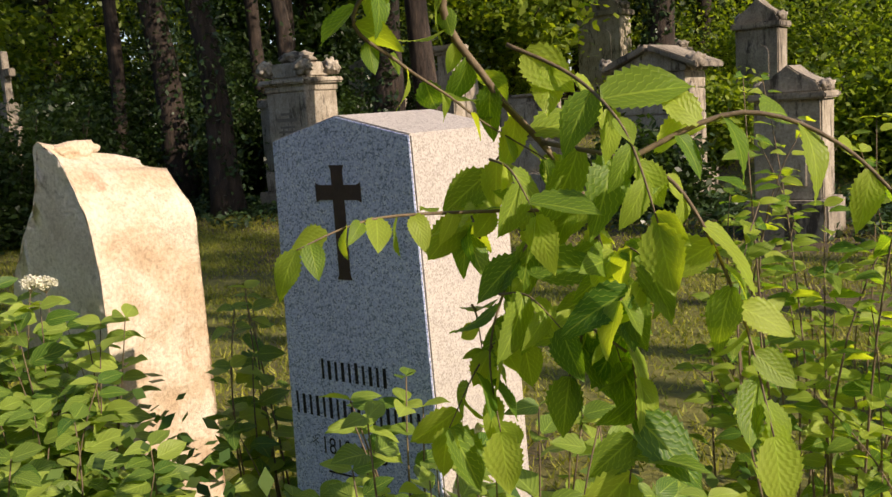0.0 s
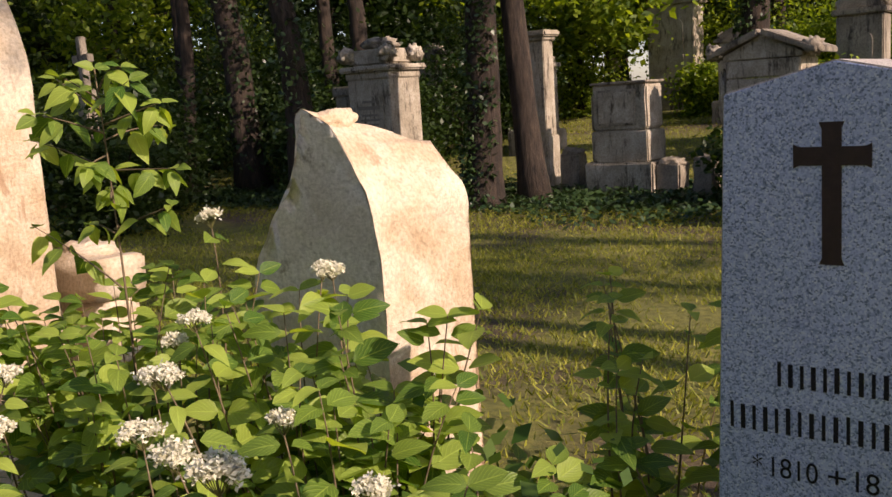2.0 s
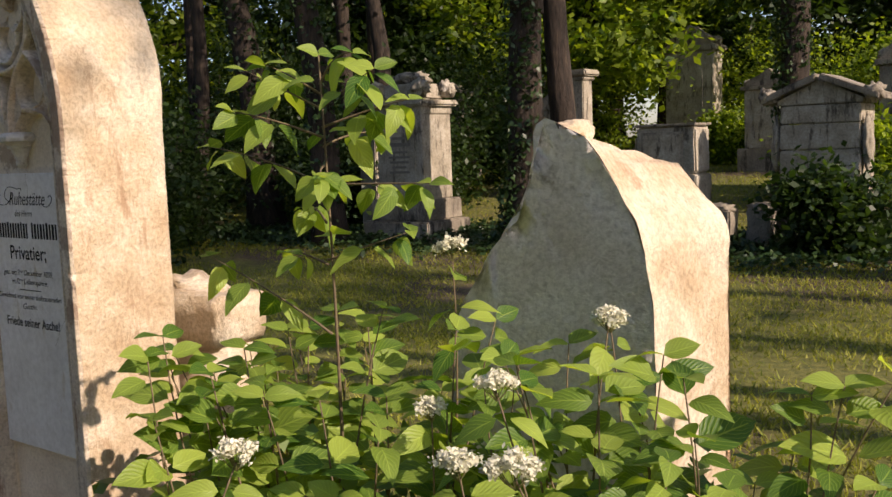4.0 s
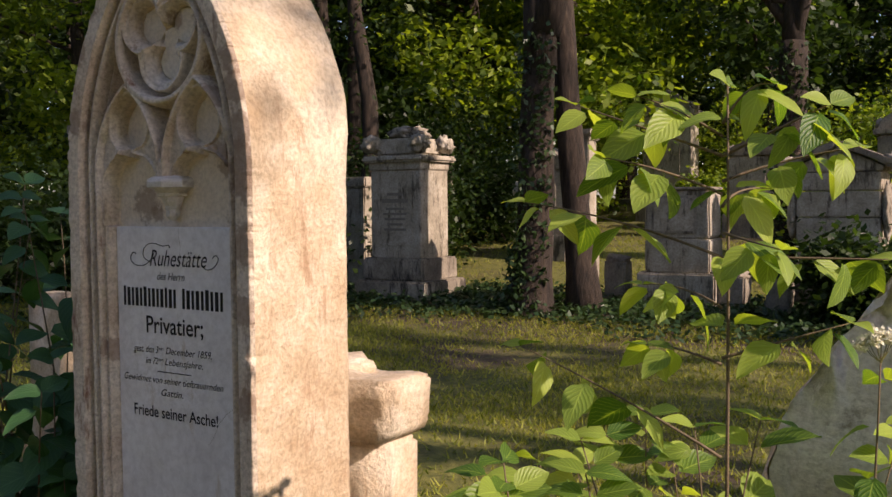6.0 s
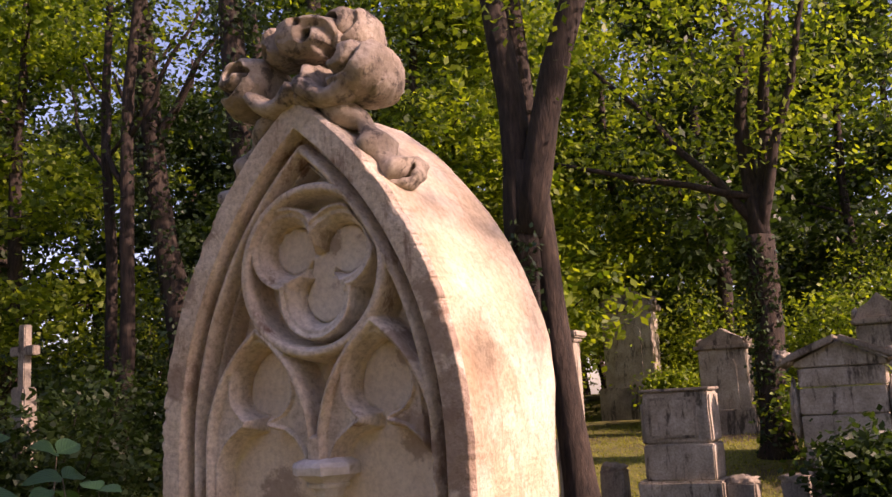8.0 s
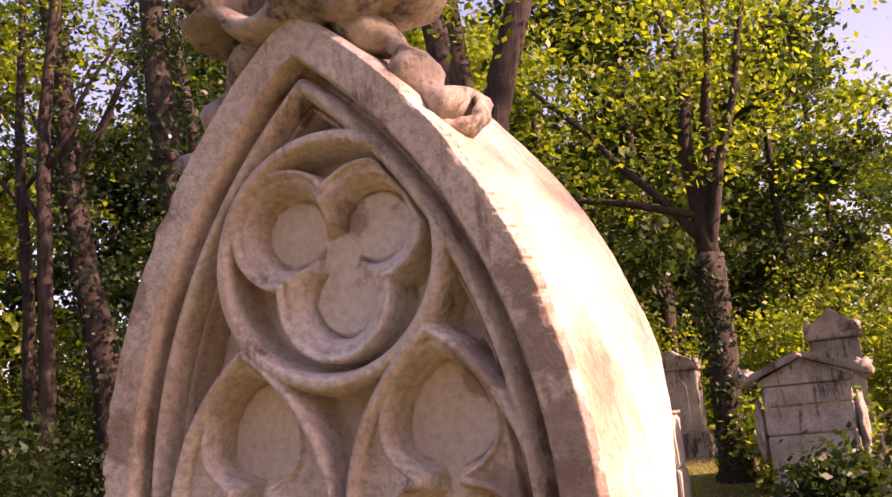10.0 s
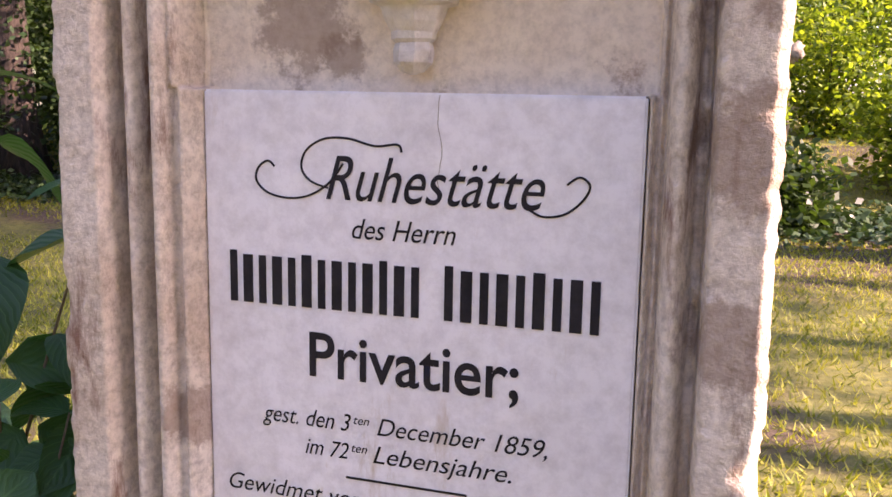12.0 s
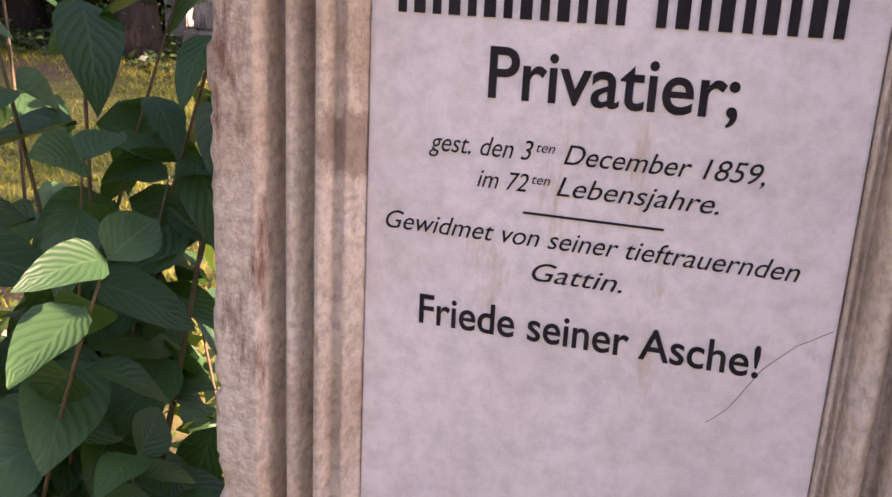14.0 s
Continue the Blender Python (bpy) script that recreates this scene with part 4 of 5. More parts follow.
pedestal_tomb()
block_tomb()
obelisk_post()
urn_post()
house_tomb()
aedicule("tall_stele", -4.5, 16.6, 1.0, 2.65, 0.5, PALE, "tall ochre stele with arched niche, ivy on its head")
aedicule("mossy_stele", -2.25, 14.4, 0.78, 1.75, 0.45, PALE, "grey-green stele with dark crown, overgrown foot")
aedicule("arched_stele", 2.15, 7.0, 0.58, 1.54, 0.4, PALE, "broad arched stele with worn relief panel")
aedicule("far_stele", 0.30, 11.9, 0.60, 2.08, 0.4, OLD, "dark slender stele behind the gabled tomb")
aedicule("dim_stele", -4.55, 11.3, 0.62, 1.75, 0.4, OLD, "dark shaded stele under the trees")
aedicule("dim_stele", -7.6, 12.6, 0.7, 1.9, 0.4, PALE, "pale stele deep in the shade")
small_stones()


# ---- trees and woods ----
def leaf_cloud(name, centres, per, spread, size, material, seed, flat=0.6, up=0.5):
    """Many small leaves round given centres: rhombs with a folded middle, loosely facing up."""
    r = np.random.default_rng(seed)
    c = np.repeat(np.asarray(centres, float), per, 0)
    n = len(c)
    sp = np.asarray(spread, float)
    sp = np.repeat(sp, per)[:, None] if sp.ndim else sp
    off = r.normal(size=(n, 3)) * sp * 0.5
    off[:, 2] *= flat
    p = c + off
    nrm = r.normal(size=(n, 3)) * (1 - up) + np.array([0, 0, up * 1.3])
    nrm /= np.linalg.norm(nrm, axis=1, keepdims=True)
    a = np.cross(nrm, r.normal(size=(n, 3)))
    a /= np.linalg.norm(a, axis=1, keepdims=True)
    b = np.cross(nrm, a)
    L = size * r.uniform(0.6, 1.25, (n, 1))
    verts = np.stack([p - a * L * 0.5, p + b * L * 0.3 - nrm * L * 0.06, p + a * L * 0.5 - nrm * L * 0.1, p - b * L * 0.3 - nrm * L * 0.06], 1).reshape(-1, 3)
    me = bpy.data.meshes.new(name)
    me.vertices.add(4 * n)
    me.vertices.foreach_set("co", verts.ravel())
    me.loops.add(4 * n)
    me.loops.foreach_set("vertex_index", np.arange(4 * n, dtype=np.int32))
    me.polygons.add(n)
    me.polygons.foreach_set("loop_start", np.arange(0, 4 * n, 4, dtype=np.int32))
    me.polygons.foreach_set("loop_total", np.full(n, 4, dtype=np.int32))
    me.materials.append(material)
    me.update(calc_edges=True)
    return me


def bent(a, b, n, sway, seed):
    """Points from a to b with a gentle wander."""
    a, b = Vector(a), Vector(b)
    out = []
    for i in range(n + 1):
        t = i / n
        w = math.sin(t * math.pi) * sway
        out.append(a.lerp(b, t) + Vector((noise.noise(Vector((t * 2.3, seed, 0))), noise.noise(Vector((seed, t * 2.3, 4))), 0)) * w * 2)
    return out


def limb(name, parent, a, b, r0, r1, n=8, sway=0.12, seed=0, sides=10, flare=0.0):
    pts = bent(a, b, n, sway, seed)
    rad = [r0 + (r1 - r0) * i / n for i in range(n + 1)]
    if flare:
        rad[0] += flare
        rad[1] += flare * 0.25
    bm = bmesh.new()
    tube(bm, pts, rad, sides)
    for v in bm.verts:
        v.co += noise.noise_vector(v.co * 4.0) * r0 * 0.12
    part(name, bm, BARK, parent, "", True)
    return pts


def woodland_tree(name, height, low, radius, seed, material, leaf, clumps, per, label, trunk_r=0.16):
    """A free-standing tree about its own foot: trunk, limbs, twig-borne clumps with gaps between them."""
    r = random.Random(seed)
    top = empty(name)
    tagged(top, label, "tree")
    pts = limb("trunk", top, (0, 0, -0.2), (r.uniform(-0.5, 0.5), r.uniform(-0.5, 0.5), height * 0.85), trunk_r, trunk_r * 0.25, 12, 0.35, seed, 10, trunk_r * 0.6)
    centres, spreads = [], []
    for k in range(11):
        z0 = low * 0.6 + (height * 0.8 - low * 0.6) * k / 11
        foot = min(pts, key=lambda q: abs(q.z - z0))
        a = k * 2.4 + r.uniform(-0.5, 0.5)
        reach = radius * (1.0 - 0.5 * k / 11) * r.uniform(0.7, 1.1)
        tip = Vector((foot.x + math.cos(a) * reach, foot.y + math.sin(a) * reach, foot.z + r.uniform(0.1, 1.3)))
        lp = limb("limb", top, foot, tip, trunk_r * 0.35 * (1 - k / 16), 0.012, 6, 0.25, seed + k, 6)
        for q in lp[2:]:
            for _ in range(clumps):
                s = r.uniform(0.25, 0.75)
                centres.append((q.x + r.gauss(0, 0.45), q.y + r.gauss(0, 0.45), q.z + r.gauss(0.1, 0.35)))
                spreads.append(s)
    crown = new("crown", leaf_cloud("crown", centres, per, spreads, leaf, material, seed))
    crown.parent = top
    return top


def trunk_pair():
    """The double trunk with ivy beside the ivy bank."""
    top = empty("forked_tree", -2.97, 7.72, ground_z(-2.97, 7.7))
    tagged(top, "tall forked tree with ivy climbing its dark trunk", "tree")
    p = limb("trunk", top, (-0.02, 0, -0.2), (0.20, 0.05, 3.9), 0.235, 0.15, 12, 0.05, 3, 14, 0.10)
    a = limb("limb", top, (0.12, 0.05, 2.7), (-0.25, 0.1, 9.0), 0.19, 0.08, 10, 0.12, 5, 12)
    b = limb("limb", top, (0.17, 0.05, 3.1), (1.75, 0.3, 9.0), 0.185, 0.08, 10, 0.12, 6, 12)
    ivy = []
    for i in range(420):
        t = rng.random() ** 1.4
        q = p[min(12, int(t * 9.2))]
        ang = rng.uniform(-2.6, -0.3)
        ivy.append((q.x + math.cos(ang) * 0.24, q.y + math.sin(ang) * 0.24, t * 3.1 + 0.05))
    hang(new("ivy", leaf_cloud("ivy", ivy, 3, 0.07, 0.075, IVY, 4, 1.0, 0.1)), top)
    cents, spr = [], []
    for q in a[4:] + b[4:]:
        for _ in range(16):
            cents.append((q.x + rng.gauss(0, 1.1), q.y + rng.gauss(0, 1.1), q.z + rng.gauss(0.6, 0.7)))
            spr.append(rng.uniform(0.3, 0.8))
    hang(new("crown", leaf_cloud("crown", cents, 26, spr, 0.11, CROWN, 5)), top)
    top = empty("slender_tree", -2.60, 8.15, ground_z(-2.5, 8.1))
    tagged(top, "straight brown trunk close behind the forked tree", "tree")
    q = limb("trunk", top, (0.12, 0, -0.2), (-0.75, 0.3, 9.0), 0.165, 0.10, 14, 0.08, 8, 12, 0.08)
    cents = [(v.x + rng.gauss(0, 1.0), v.y + rng.gauss(0, 1.0), v.z + rng.gauss(0, 0.6)) for v in q[9:] for _ in range(16)]
    hang(new("crown", leaf_cloud("crown", cents, 26, 0.6, 0.11, CROWN, 7)), top)


def branching_tree():
    top = empty("ivy_tree", -1.11, 11.84, ground_z(-1.1, 11.8))
    tagged(top, "old tree with ivied trunk and wide bare lower limbs", "tree")
    p = limb("trunk", top, (0, 0, -0.2), (0.05, 0, 2.95), 0.20, 0.19, 10, 0.03, 2, 14, 0.16)
    f = (0.05, 0, 2.9)
    ends = [((-0.18, 0.1, 7.0), 0.15), ((0.55, 0.2, 7.2), 0.12), ((1.1, -0.2, 6.6), 0.09), ((-2.7, -0.3, 4.35), 0.06), ((-2.2, 0.1, 5.9), 0.075)]
    cents, spr = [], []
    for k, (e, r0) in enumerate(ends):
        start = f if k < 3 else (0.0, 0, 3.15 + 0.35 * (k == 3))
        lp = limb("limb", top, start, e, r0, 0.03, 9, 0.18, 20 + k, 9)
        for q in lp[3:]:
            for _ in range(9 if k < 3 else 4):
                cents.append((q.x + rng.gauss(0, 0.8), q.y + rng.gauss(0.3, 0.8), q.z + rng.gauss(0.4, 0.5)))
                spr.append(rng.uniform(0.3, 0.7))
    hang(new("crown", leaf_cloud("crown", cents, 26, spr, 0.11, CROWN, 15)), top)
    ivy = [(math.cos(a) * 0.2, math.sin(a) * 0.2, z) for a, z in ((rng.uniform(-3.1, 0.1), rng.uniform(0, 2.9)) for _ in range(420))]
    hang(new("ivy", leaf_cloud("ivy", ivy, 3, 0.08, 0.085, IVY, 6, 1.0, 0.1)), top)


def left_trees():
    """Slim trunks and one heavy with ivy, seen past the gothic stone."""
    for x, y, lean, r, seed, lab in ((-9.6, 8.3, (0.5, 0.2), 0.13, 3, "slim forked trunk in shade"), (-8.55, 8.9, (-1.4, 0.0), 0.25, 5, "leaning ivied trunk in shade"), (-10.3, 9.0, (-0.5, 0.3), 0.11, 9, "slim pale trunk in shade")):
        top = empty("forest_tree", x, y, ground_z(x, y))
        tagged(top, lab, "tree")
        p = limb("trunk", top, (0, 0, -0.2), (lean[0], lean[1], 9.5), r, r * 0.5, 12, 0.25, seed, 10, r * 0.5)
        if r > 0.2:
            coat = [(q.x + math.cos(a) * r * 1.05, q.y + math.sin(a) * r * 1.05, q.z + rng.uniform(-0.4, 0.4)) for q, a in ((p[rng.randint(1, 11)], rng.uniform(0, 6.28)) for _ in range(700))]
            hang(new("ivy", leaf_cloud("ivy", coat, 4, 0.18, 0.10, IVY, 18, 1.0, 0.2)), top)
        limb("limb", top, p[6], (p[6].x - 1.3, p[6].y + 0.3, p[6].z + 2.4), r * 0.4, 0.02, 6, 0.2, seed + 3, 8)
        limb("limb", top, p[7], (p[7].x + 1.4, p[7].y + 0.1, p[7].z + 1.8), r * 0.35, 0.02, 6, 0.2, seed + 4, 8)
        cents = [(q.x + rng.gauss(0, 0.9), q.y + rng.gauss(0, 0.9), q.z + rng.gauss(0.4, 0.5)) for q in p[9:] for _ in range(14)]
        hang(new("crown", leaf_cloud("crown", cents, 22, 0.6, 0.11, CROWN, seed)), top)
    top = empty("ivy_tree", -6.2, 7.6, ground_z(-6.2, 7.6))
    tagged(top, "thick trunk wrapped in hanging ivy", "tree")
    p = limb("trunk", top, (0.3, 0, -0.2), (-0.7, 0, 9.0), 0.20, 0.13, 12, 0.12, 12, 12, 0.1)
    ivy = []
    for _ in range(900):
        q = p[rng.randint(1, 12)]
        a = rng.uniform(0, 6.28)
        ivy.append((q.x + math.cos(a) * rng.uniform(0.18, 0.32), q.y + math.sin(a) * rng.uniform(0.18, 0.32), q.z + rng.uniform(-0.5, 0.5)))
    hang(new("ivy", leaf_cloud("ivy", ivy, 4, 0.16, 0.09, IVY, 16, 1.0, 0.2)), top)
    cents = [(q.x + rng.gauss(0, 1.2), q.y + rng.gauss(0, 1.2), q.z + rng.gauss(0.8, 0.7)) for q in p[9:] for _ in range(18)]
    hang(new("crown", leaf_cloud("crown", cents, 24, 0.7, 0.11, CROWN, 17)), top)
    for x, y, dx, seed in ((-7.5, 10.2, -1.2, 31), (-6.9, 9.8, -0.2, 32), (-8.6, 11.4, 0.5, 33)):
        top = empty("forest_tree", x, y, ground_z(x, y))
        tagged(top, "bent brown trunk at the wood's edge", "tree")
        p = limb("trunk", top, (0, 0, -0.2), (dx, 0.2, 8.5), 0.15, 0.07, 12, 0.3, seed, 10, 0.08)
        cents = [(q.x + rng.gauss(0, 1.2), q.y + rng.gauss(0, 1.2), q.z + rng.gauss(0.2, 0.8)) for q in p[6:] for _ in range(14)]
        # leaves coloured dark for the shade at the wood's edge
        hang(new("crown", leaf_cloud("crown", cents, 24, 0.7, 0.11, SHADED_CROWN, seed)), top)


trunk_pair()
branching_tree()
left_trees()


def woods():
    kinds = [woodland_tree("broadleaf_tree", 10.5, 1.6, 3.0, 41, CROWN, 0.19, 9, 30, "leafy woodland tree with low sunlit branches"),
             woodland_tree("broadleaf_tree", 12.5, 2.0, 3.4, 52, CROWN, 0.19, 9, 30, "tall woodland tree with loose bright crown", 0.2),
             woodland_tree("broadleaf_tree", 11.5, 1.2, 3.0, 63, SHADED_CROWN, 0.19, 9, 30, "dense woodland tree, shade put into its leaf colour")]
    spots = []
    r = random.Random(11)
    # a belt of wood beyond the graves
    for ring, n, jitter, az0 in ((19.5, 11, 1.5, 12), (24.5, 14, 2.0, 4), (32.0, 17, 3.0, -8), (42.0, 18, 3.0, -14)):
        for k in range(n):
            az = radians(az0 + (100 - az0) * k / (n - 1) + r.uniform(-2.5, 2.5))      # from +y round towards -x
            d = ring + r.uniform(-jitter, jitter)
            spots.append((1.0 - math.sin(az) * d, -1.0 + math.cos(az) * d, math.degrees(az)))
    # a thinner ring that closes the place on the other sides
    for k in range(34):
        az = radians(104 + 230 * k / 33)
        if abs((math.degrees(az) + 90 - SUN_AZ + 180) % 360 - 180) > 28:
            d = r.uniform(27, 35) if 130 < math.degrees(az) < 235 else r.uniform(22, 34)
            spots.append((1.0 - math.sin(az) * d, -1.0 + math.cos(az) * d, math.degrees(az)))
    used = [False] * 3
    for i, (x, y, az) in enumerate(spots):
        if 44.5 < az < 48.5:
            continue
        # shade-coloured trees are commoner to the left, where the wood is dim
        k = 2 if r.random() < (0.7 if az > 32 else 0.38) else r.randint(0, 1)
        s = r.uniform(0.85, 1.15)
        m = pose(x, y, ground_z(x, y), 0, 0, r.uniform(0, 360)) @ Matrix.Scale(s * (1.25 if math.hypot(x, y) > 28 else 1.0), 4)
        if not used[k]:
            used[k] = True
            kinds[k].matrix_world = m
            tree = kinds[k]
        else:
            tree = copy_thing(kinds[k], m)
        tagged(tree, group="woodland trees")


def high_tree(x, y, lean, box, seed, clumps=4, per=26, leaf=0.13):
    """An unseen clear-stemmed tree added on the sunny side for shade; its crown fills a box (x0, x1, y0, y1, z0, z1)
    about its foot.
    """
    r = random.Random(seed)
    top = empty("tall_tree", x, y, ground_z(x, y))
    tagged(top, "unseen tall tree with a high thin crown, added for its shade", "tree")
    p = limb("trunk", top, (0, 0, -0.2), (lean[0], lean[1], box[5] * 0.95), 0.17, 0.07, 12, 0.1, seed, 10, 0.08)
    cents, spr = [], []
    for k in range(9):
        q = p[8 + k % 4]
        lp = limb("limb", top, q, (r.uniform(box[0], box[1]), r.uniform(box[2], box[3]), r.uniform(box[4], box[5])), 0.05, 0.015, 6, 0.15, seed + k, 6)
        for v in lp[2:]:
            for _ in range(clumps):
                cents.append((v.x + r.gauss(0, 0.5), v.y + r.gauss(0, 0.5), max(box[4], v.z + r.gauss(0.1, 0.5))))
                spr.append(r.uniform(0.3, 0.6))
    hang(new("crown", leaf_cloud("crown", cents, per, spr, leaf, CROWN, seed)), top)


# unseen crown placed to dapple the gothic stone's upper flank
high_tree(10.2, 4.2, (-0.3, -0.6), (-1.6, 1.0, -4.6, -2.2, 8.2, 10.2), 71, 2)
# unseen trees added to shade the ground before the graves and cut its bounce
for tx, ty, sd in ((8.5, -5.6, 101), (12.5, -5.2, 102), (6.0, -8.0, 103), (15.5, -6.5, 104)):
    high_tree(tx, ty, (0.2, -0.4), (-2.4, 2.4, -2.2, 2.0, 3.2, 9.5), sd, 9, 30, 0.19)
# and others whose crowns and stems streak the lawn
high_tree(11.5, 3.3, (0.2, 0.1), (-1.8, 1.8, -1.6, 1.6, 11.5, 14.5), 114, 4, 28, 0.17)
high_tree(17.0, 6.9, (0.2, 0.1), (-1.8, 1.8, -1.6, 1.6, 14.5, 17.0), 115, 4, 28, 0.17)
high_tree(14.5, 5.2, (0.3, 0.2), (-2.2, 2.2, -2.2, 2.0, 9.4, 12.5), 111, 3, 28, 0.17)


def bush(name, x, y, w, h, seed, material, leaf, n, label):
    r = random.Random(seed)
    top = empty(name, x, y, ground_z(x, y))
    tagged(top, label, "bush")
    cents = []
    for k in range(9):
        a = r.uniform(0, 6.28)
        tip = (math.cos(a) * w * r.uniform(0.2, 0.9), math.sin(a) * w * 0.6 * r.uniform(0.2, 0.9), h * r.uniform(0.5, 0.95))
        pts = limb("stem", top, (r.gauss(0, 0.08), r.gauss(0, 0.08), -0.05), tip, 0.018, 0.006, 6, 0.12, seed + k, 5)
        for q in pts[1:]:
            for _ in range(n):
                cents.append((q.x + r.gauss(0, w * 0.22), q.y + r.gauss(0, w * 0.2), max(0.03, q.z + r.gauss(0, h * 0.10))))
    hang(new("foliage", leaf_cloud("foliage", cents, 9, 0.28, leaf, material, seed)), top)


woods()
# last value 1: leaves coloured dark to stand for shade between the trunks
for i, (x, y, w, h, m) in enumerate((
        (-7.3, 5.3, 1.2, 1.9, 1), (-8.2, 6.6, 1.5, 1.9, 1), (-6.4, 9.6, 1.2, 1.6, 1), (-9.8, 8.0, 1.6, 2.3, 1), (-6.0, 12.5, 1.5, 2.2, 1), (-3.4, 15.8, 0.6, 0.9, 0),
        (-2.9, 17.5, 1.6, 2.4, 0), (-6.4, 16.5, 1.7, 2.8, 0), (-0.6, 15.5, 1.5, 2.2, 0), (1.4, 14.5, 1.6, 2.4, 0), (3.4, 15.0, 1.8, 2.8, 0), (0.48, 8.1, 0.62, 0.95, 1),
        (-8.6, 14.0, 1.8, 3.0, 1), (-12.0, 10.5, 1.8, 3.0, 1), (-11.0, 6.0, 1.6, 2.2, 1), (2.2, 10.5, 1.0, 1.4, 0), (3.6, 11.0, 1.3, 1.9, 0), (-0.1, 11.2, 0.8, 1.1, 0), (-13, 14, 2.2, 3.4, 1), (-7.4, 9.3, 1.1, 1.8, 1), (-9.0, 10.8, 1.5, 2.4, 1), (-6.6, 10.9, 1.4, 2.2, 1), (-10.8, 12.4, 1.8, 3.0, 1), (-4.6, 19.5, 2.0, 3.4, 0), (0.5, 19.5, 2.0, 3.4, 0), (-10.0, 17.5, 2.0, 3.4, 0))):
    bush("bush", x, y, w, h, 70 + i, SHADED_CROWN if m else CROWN, 0.10, 16, "undergrowth bush, shade put into its leaf colour" if m else "sunlit undergrowth bush among graves")


# ---- ground cover ----
def ivy_bank():
    r = np.random.default_rng(3)
    n = 5200
    x, y = r.uniform(-9, 3.5, n), r.normal(8.3, 0.75, n)
    keep = (y > 6.9 + 0.35 * np.sin(x * 1.7)) & (y < 9.8)
    c = [(a, b, ground_z(a, b) + 0.05) for a, b in zip(x[keep], y[keep])]
    tagged(new("ivy_ground", leaf_cloud("ivy_ground", c, 5, 0.16, 0.085, IVY, 8, 0.4, 0.6)), "dark glossy ivy covering the bank between graves", "ivy", kind="stuff")


def lawn():
    r = np.random.default_rng(9)
    n = 260000
    x = r.uniform(-11, 7, n)
    y = np.where(r.random(n) < 0.72, r.uniform(1.2, 7.6, n), r.uniform(9.4, 16, n))
    dens = np.array([noise.noise(Vector((a * 0.7, b * 0.9, 2.0))) for a, b in zip(x, y)])
    keep = dens + r.uniform(-0.35, 0.55, n) > -0.05
    x, y = x[keep], y[keep]
    z = np.array([ground_z(a, b) for a, b in zip(x, y)]) - 0.005
    n = len(x)
    h = r.uniform(0.018, 0.060, n)
    a = r.uniform(0, 6.28, n)
    w = r.uniform(0.004, 0.009, n)
    lx, ly = r.normal(0, 0.03, n), r.normal(0, 0.03, n)
    v = np.empty((n, 3, 3))
    v[:, 0] = np.stack([x - np.cos(a) * w, y - np.sin(a) * w, z], 1)
    v[:, 1] = np.stack([x + np.cos(a) * w, y + np.sin(a) * w, z], 1)
    v[:, 2] = np.stack([x + lx, y + ly, z + h], 1)
    me = bpy.data.meshes.new("lawn")
    me.vertices.add(3 * n)
    me.vertices.foreach_set("co", v.ravel())
    me.loops.add(3 * n)
    me.loops.foreach_set("vertex_index", np.arange(3 * n, dtype=np.int32))
    me.polygons.add(n)
    me.polygons.foreach_set("loop_start", np.arange(0, 3 * n, 3, dtype=np.int32))
    me.polygons.foreach_set("loop_total", np.full(n, 3, dtype=np.int32))
    me.materials.append(GRASS)
    me.update(calc_edges=True)
    tagged(new("grass", me), "patchy sunlit meadow grass, part dry", "grass", kind="stuff")


ivy_bank()
lawn()


# ---- plants among the near graves ----
def leaf_mesh(name, length, width, material, droop=0.25, fold=0.25, teeth=0, wave=0.0, seed=0):
    """One leaf along +y from its stalk, folded on the midrib and bent down; teeth make a saw edge."""
    seg = teeth if teeth else 7
    r = random.Random(seed)
    verts, faces, uvs = [], [], []
    for i in range(seg + 1):
        v = i / seg
        w = width / 2 * (math.sin(math.pi * min(1, v ** 0.72)) ** 0.85 if 0 < v < 1 else 0)
        if teeth and 0 < i < seg:
            w *= 1.07 if i % 2 else 0.93
        w = max(w, 0.0006)
        y, z = length * v, -droop * length * v * v
        curl = wave * math.sin(v * 9 + seed) * width
        verts += [(-w, y - (0.03 * length if teeth and i % 2 else 0), z + fold * w + curl), (0, y, z), (w, y - (0.03 * length if teeth and i % 2 else 0), z + fold * w - curl * 0.6)]
        uvs += [(-1, v), (0, v), (1, v)]
    for i in range(seg):
        a = i * 3
        faces += [(a, a + 1, a + 4, a + 3), (a + 1, a + 2, a + 5, a + 4)]
    me = mesh_from(name, verts, faces, material, True)
    lay = me.uv_layers.new(name="UVMap")
    for lp in me.loops:
        lay.data[lp.index].uv = uvs[lp.vertex_index]
    return me


def set_of(kind, base, width, material, teeth=0):
    return [leaf_mesh(kind, 1.0, width * f, material, d, fo, teeth, wv, k) for k, (d, fo, wv, f) in
            enumerate(((0.18, 0.25, 0.03, 1.0), (0.35, 0.15, 0.05, 0.92), (0.08, 0.35, 0.04, 1.05), (0.5, 0.2, 0.06, 0.88)))]


DOGWOOD_LEAVES = set_of("leaf", 1, 0.62, DOGWOOD)
ELM_LEAVES = set_of("leaf", 1, 0.60, ELM, 22)
LILAC_LEAVES = set_of("leaf", 1, 0.66, LILAC)


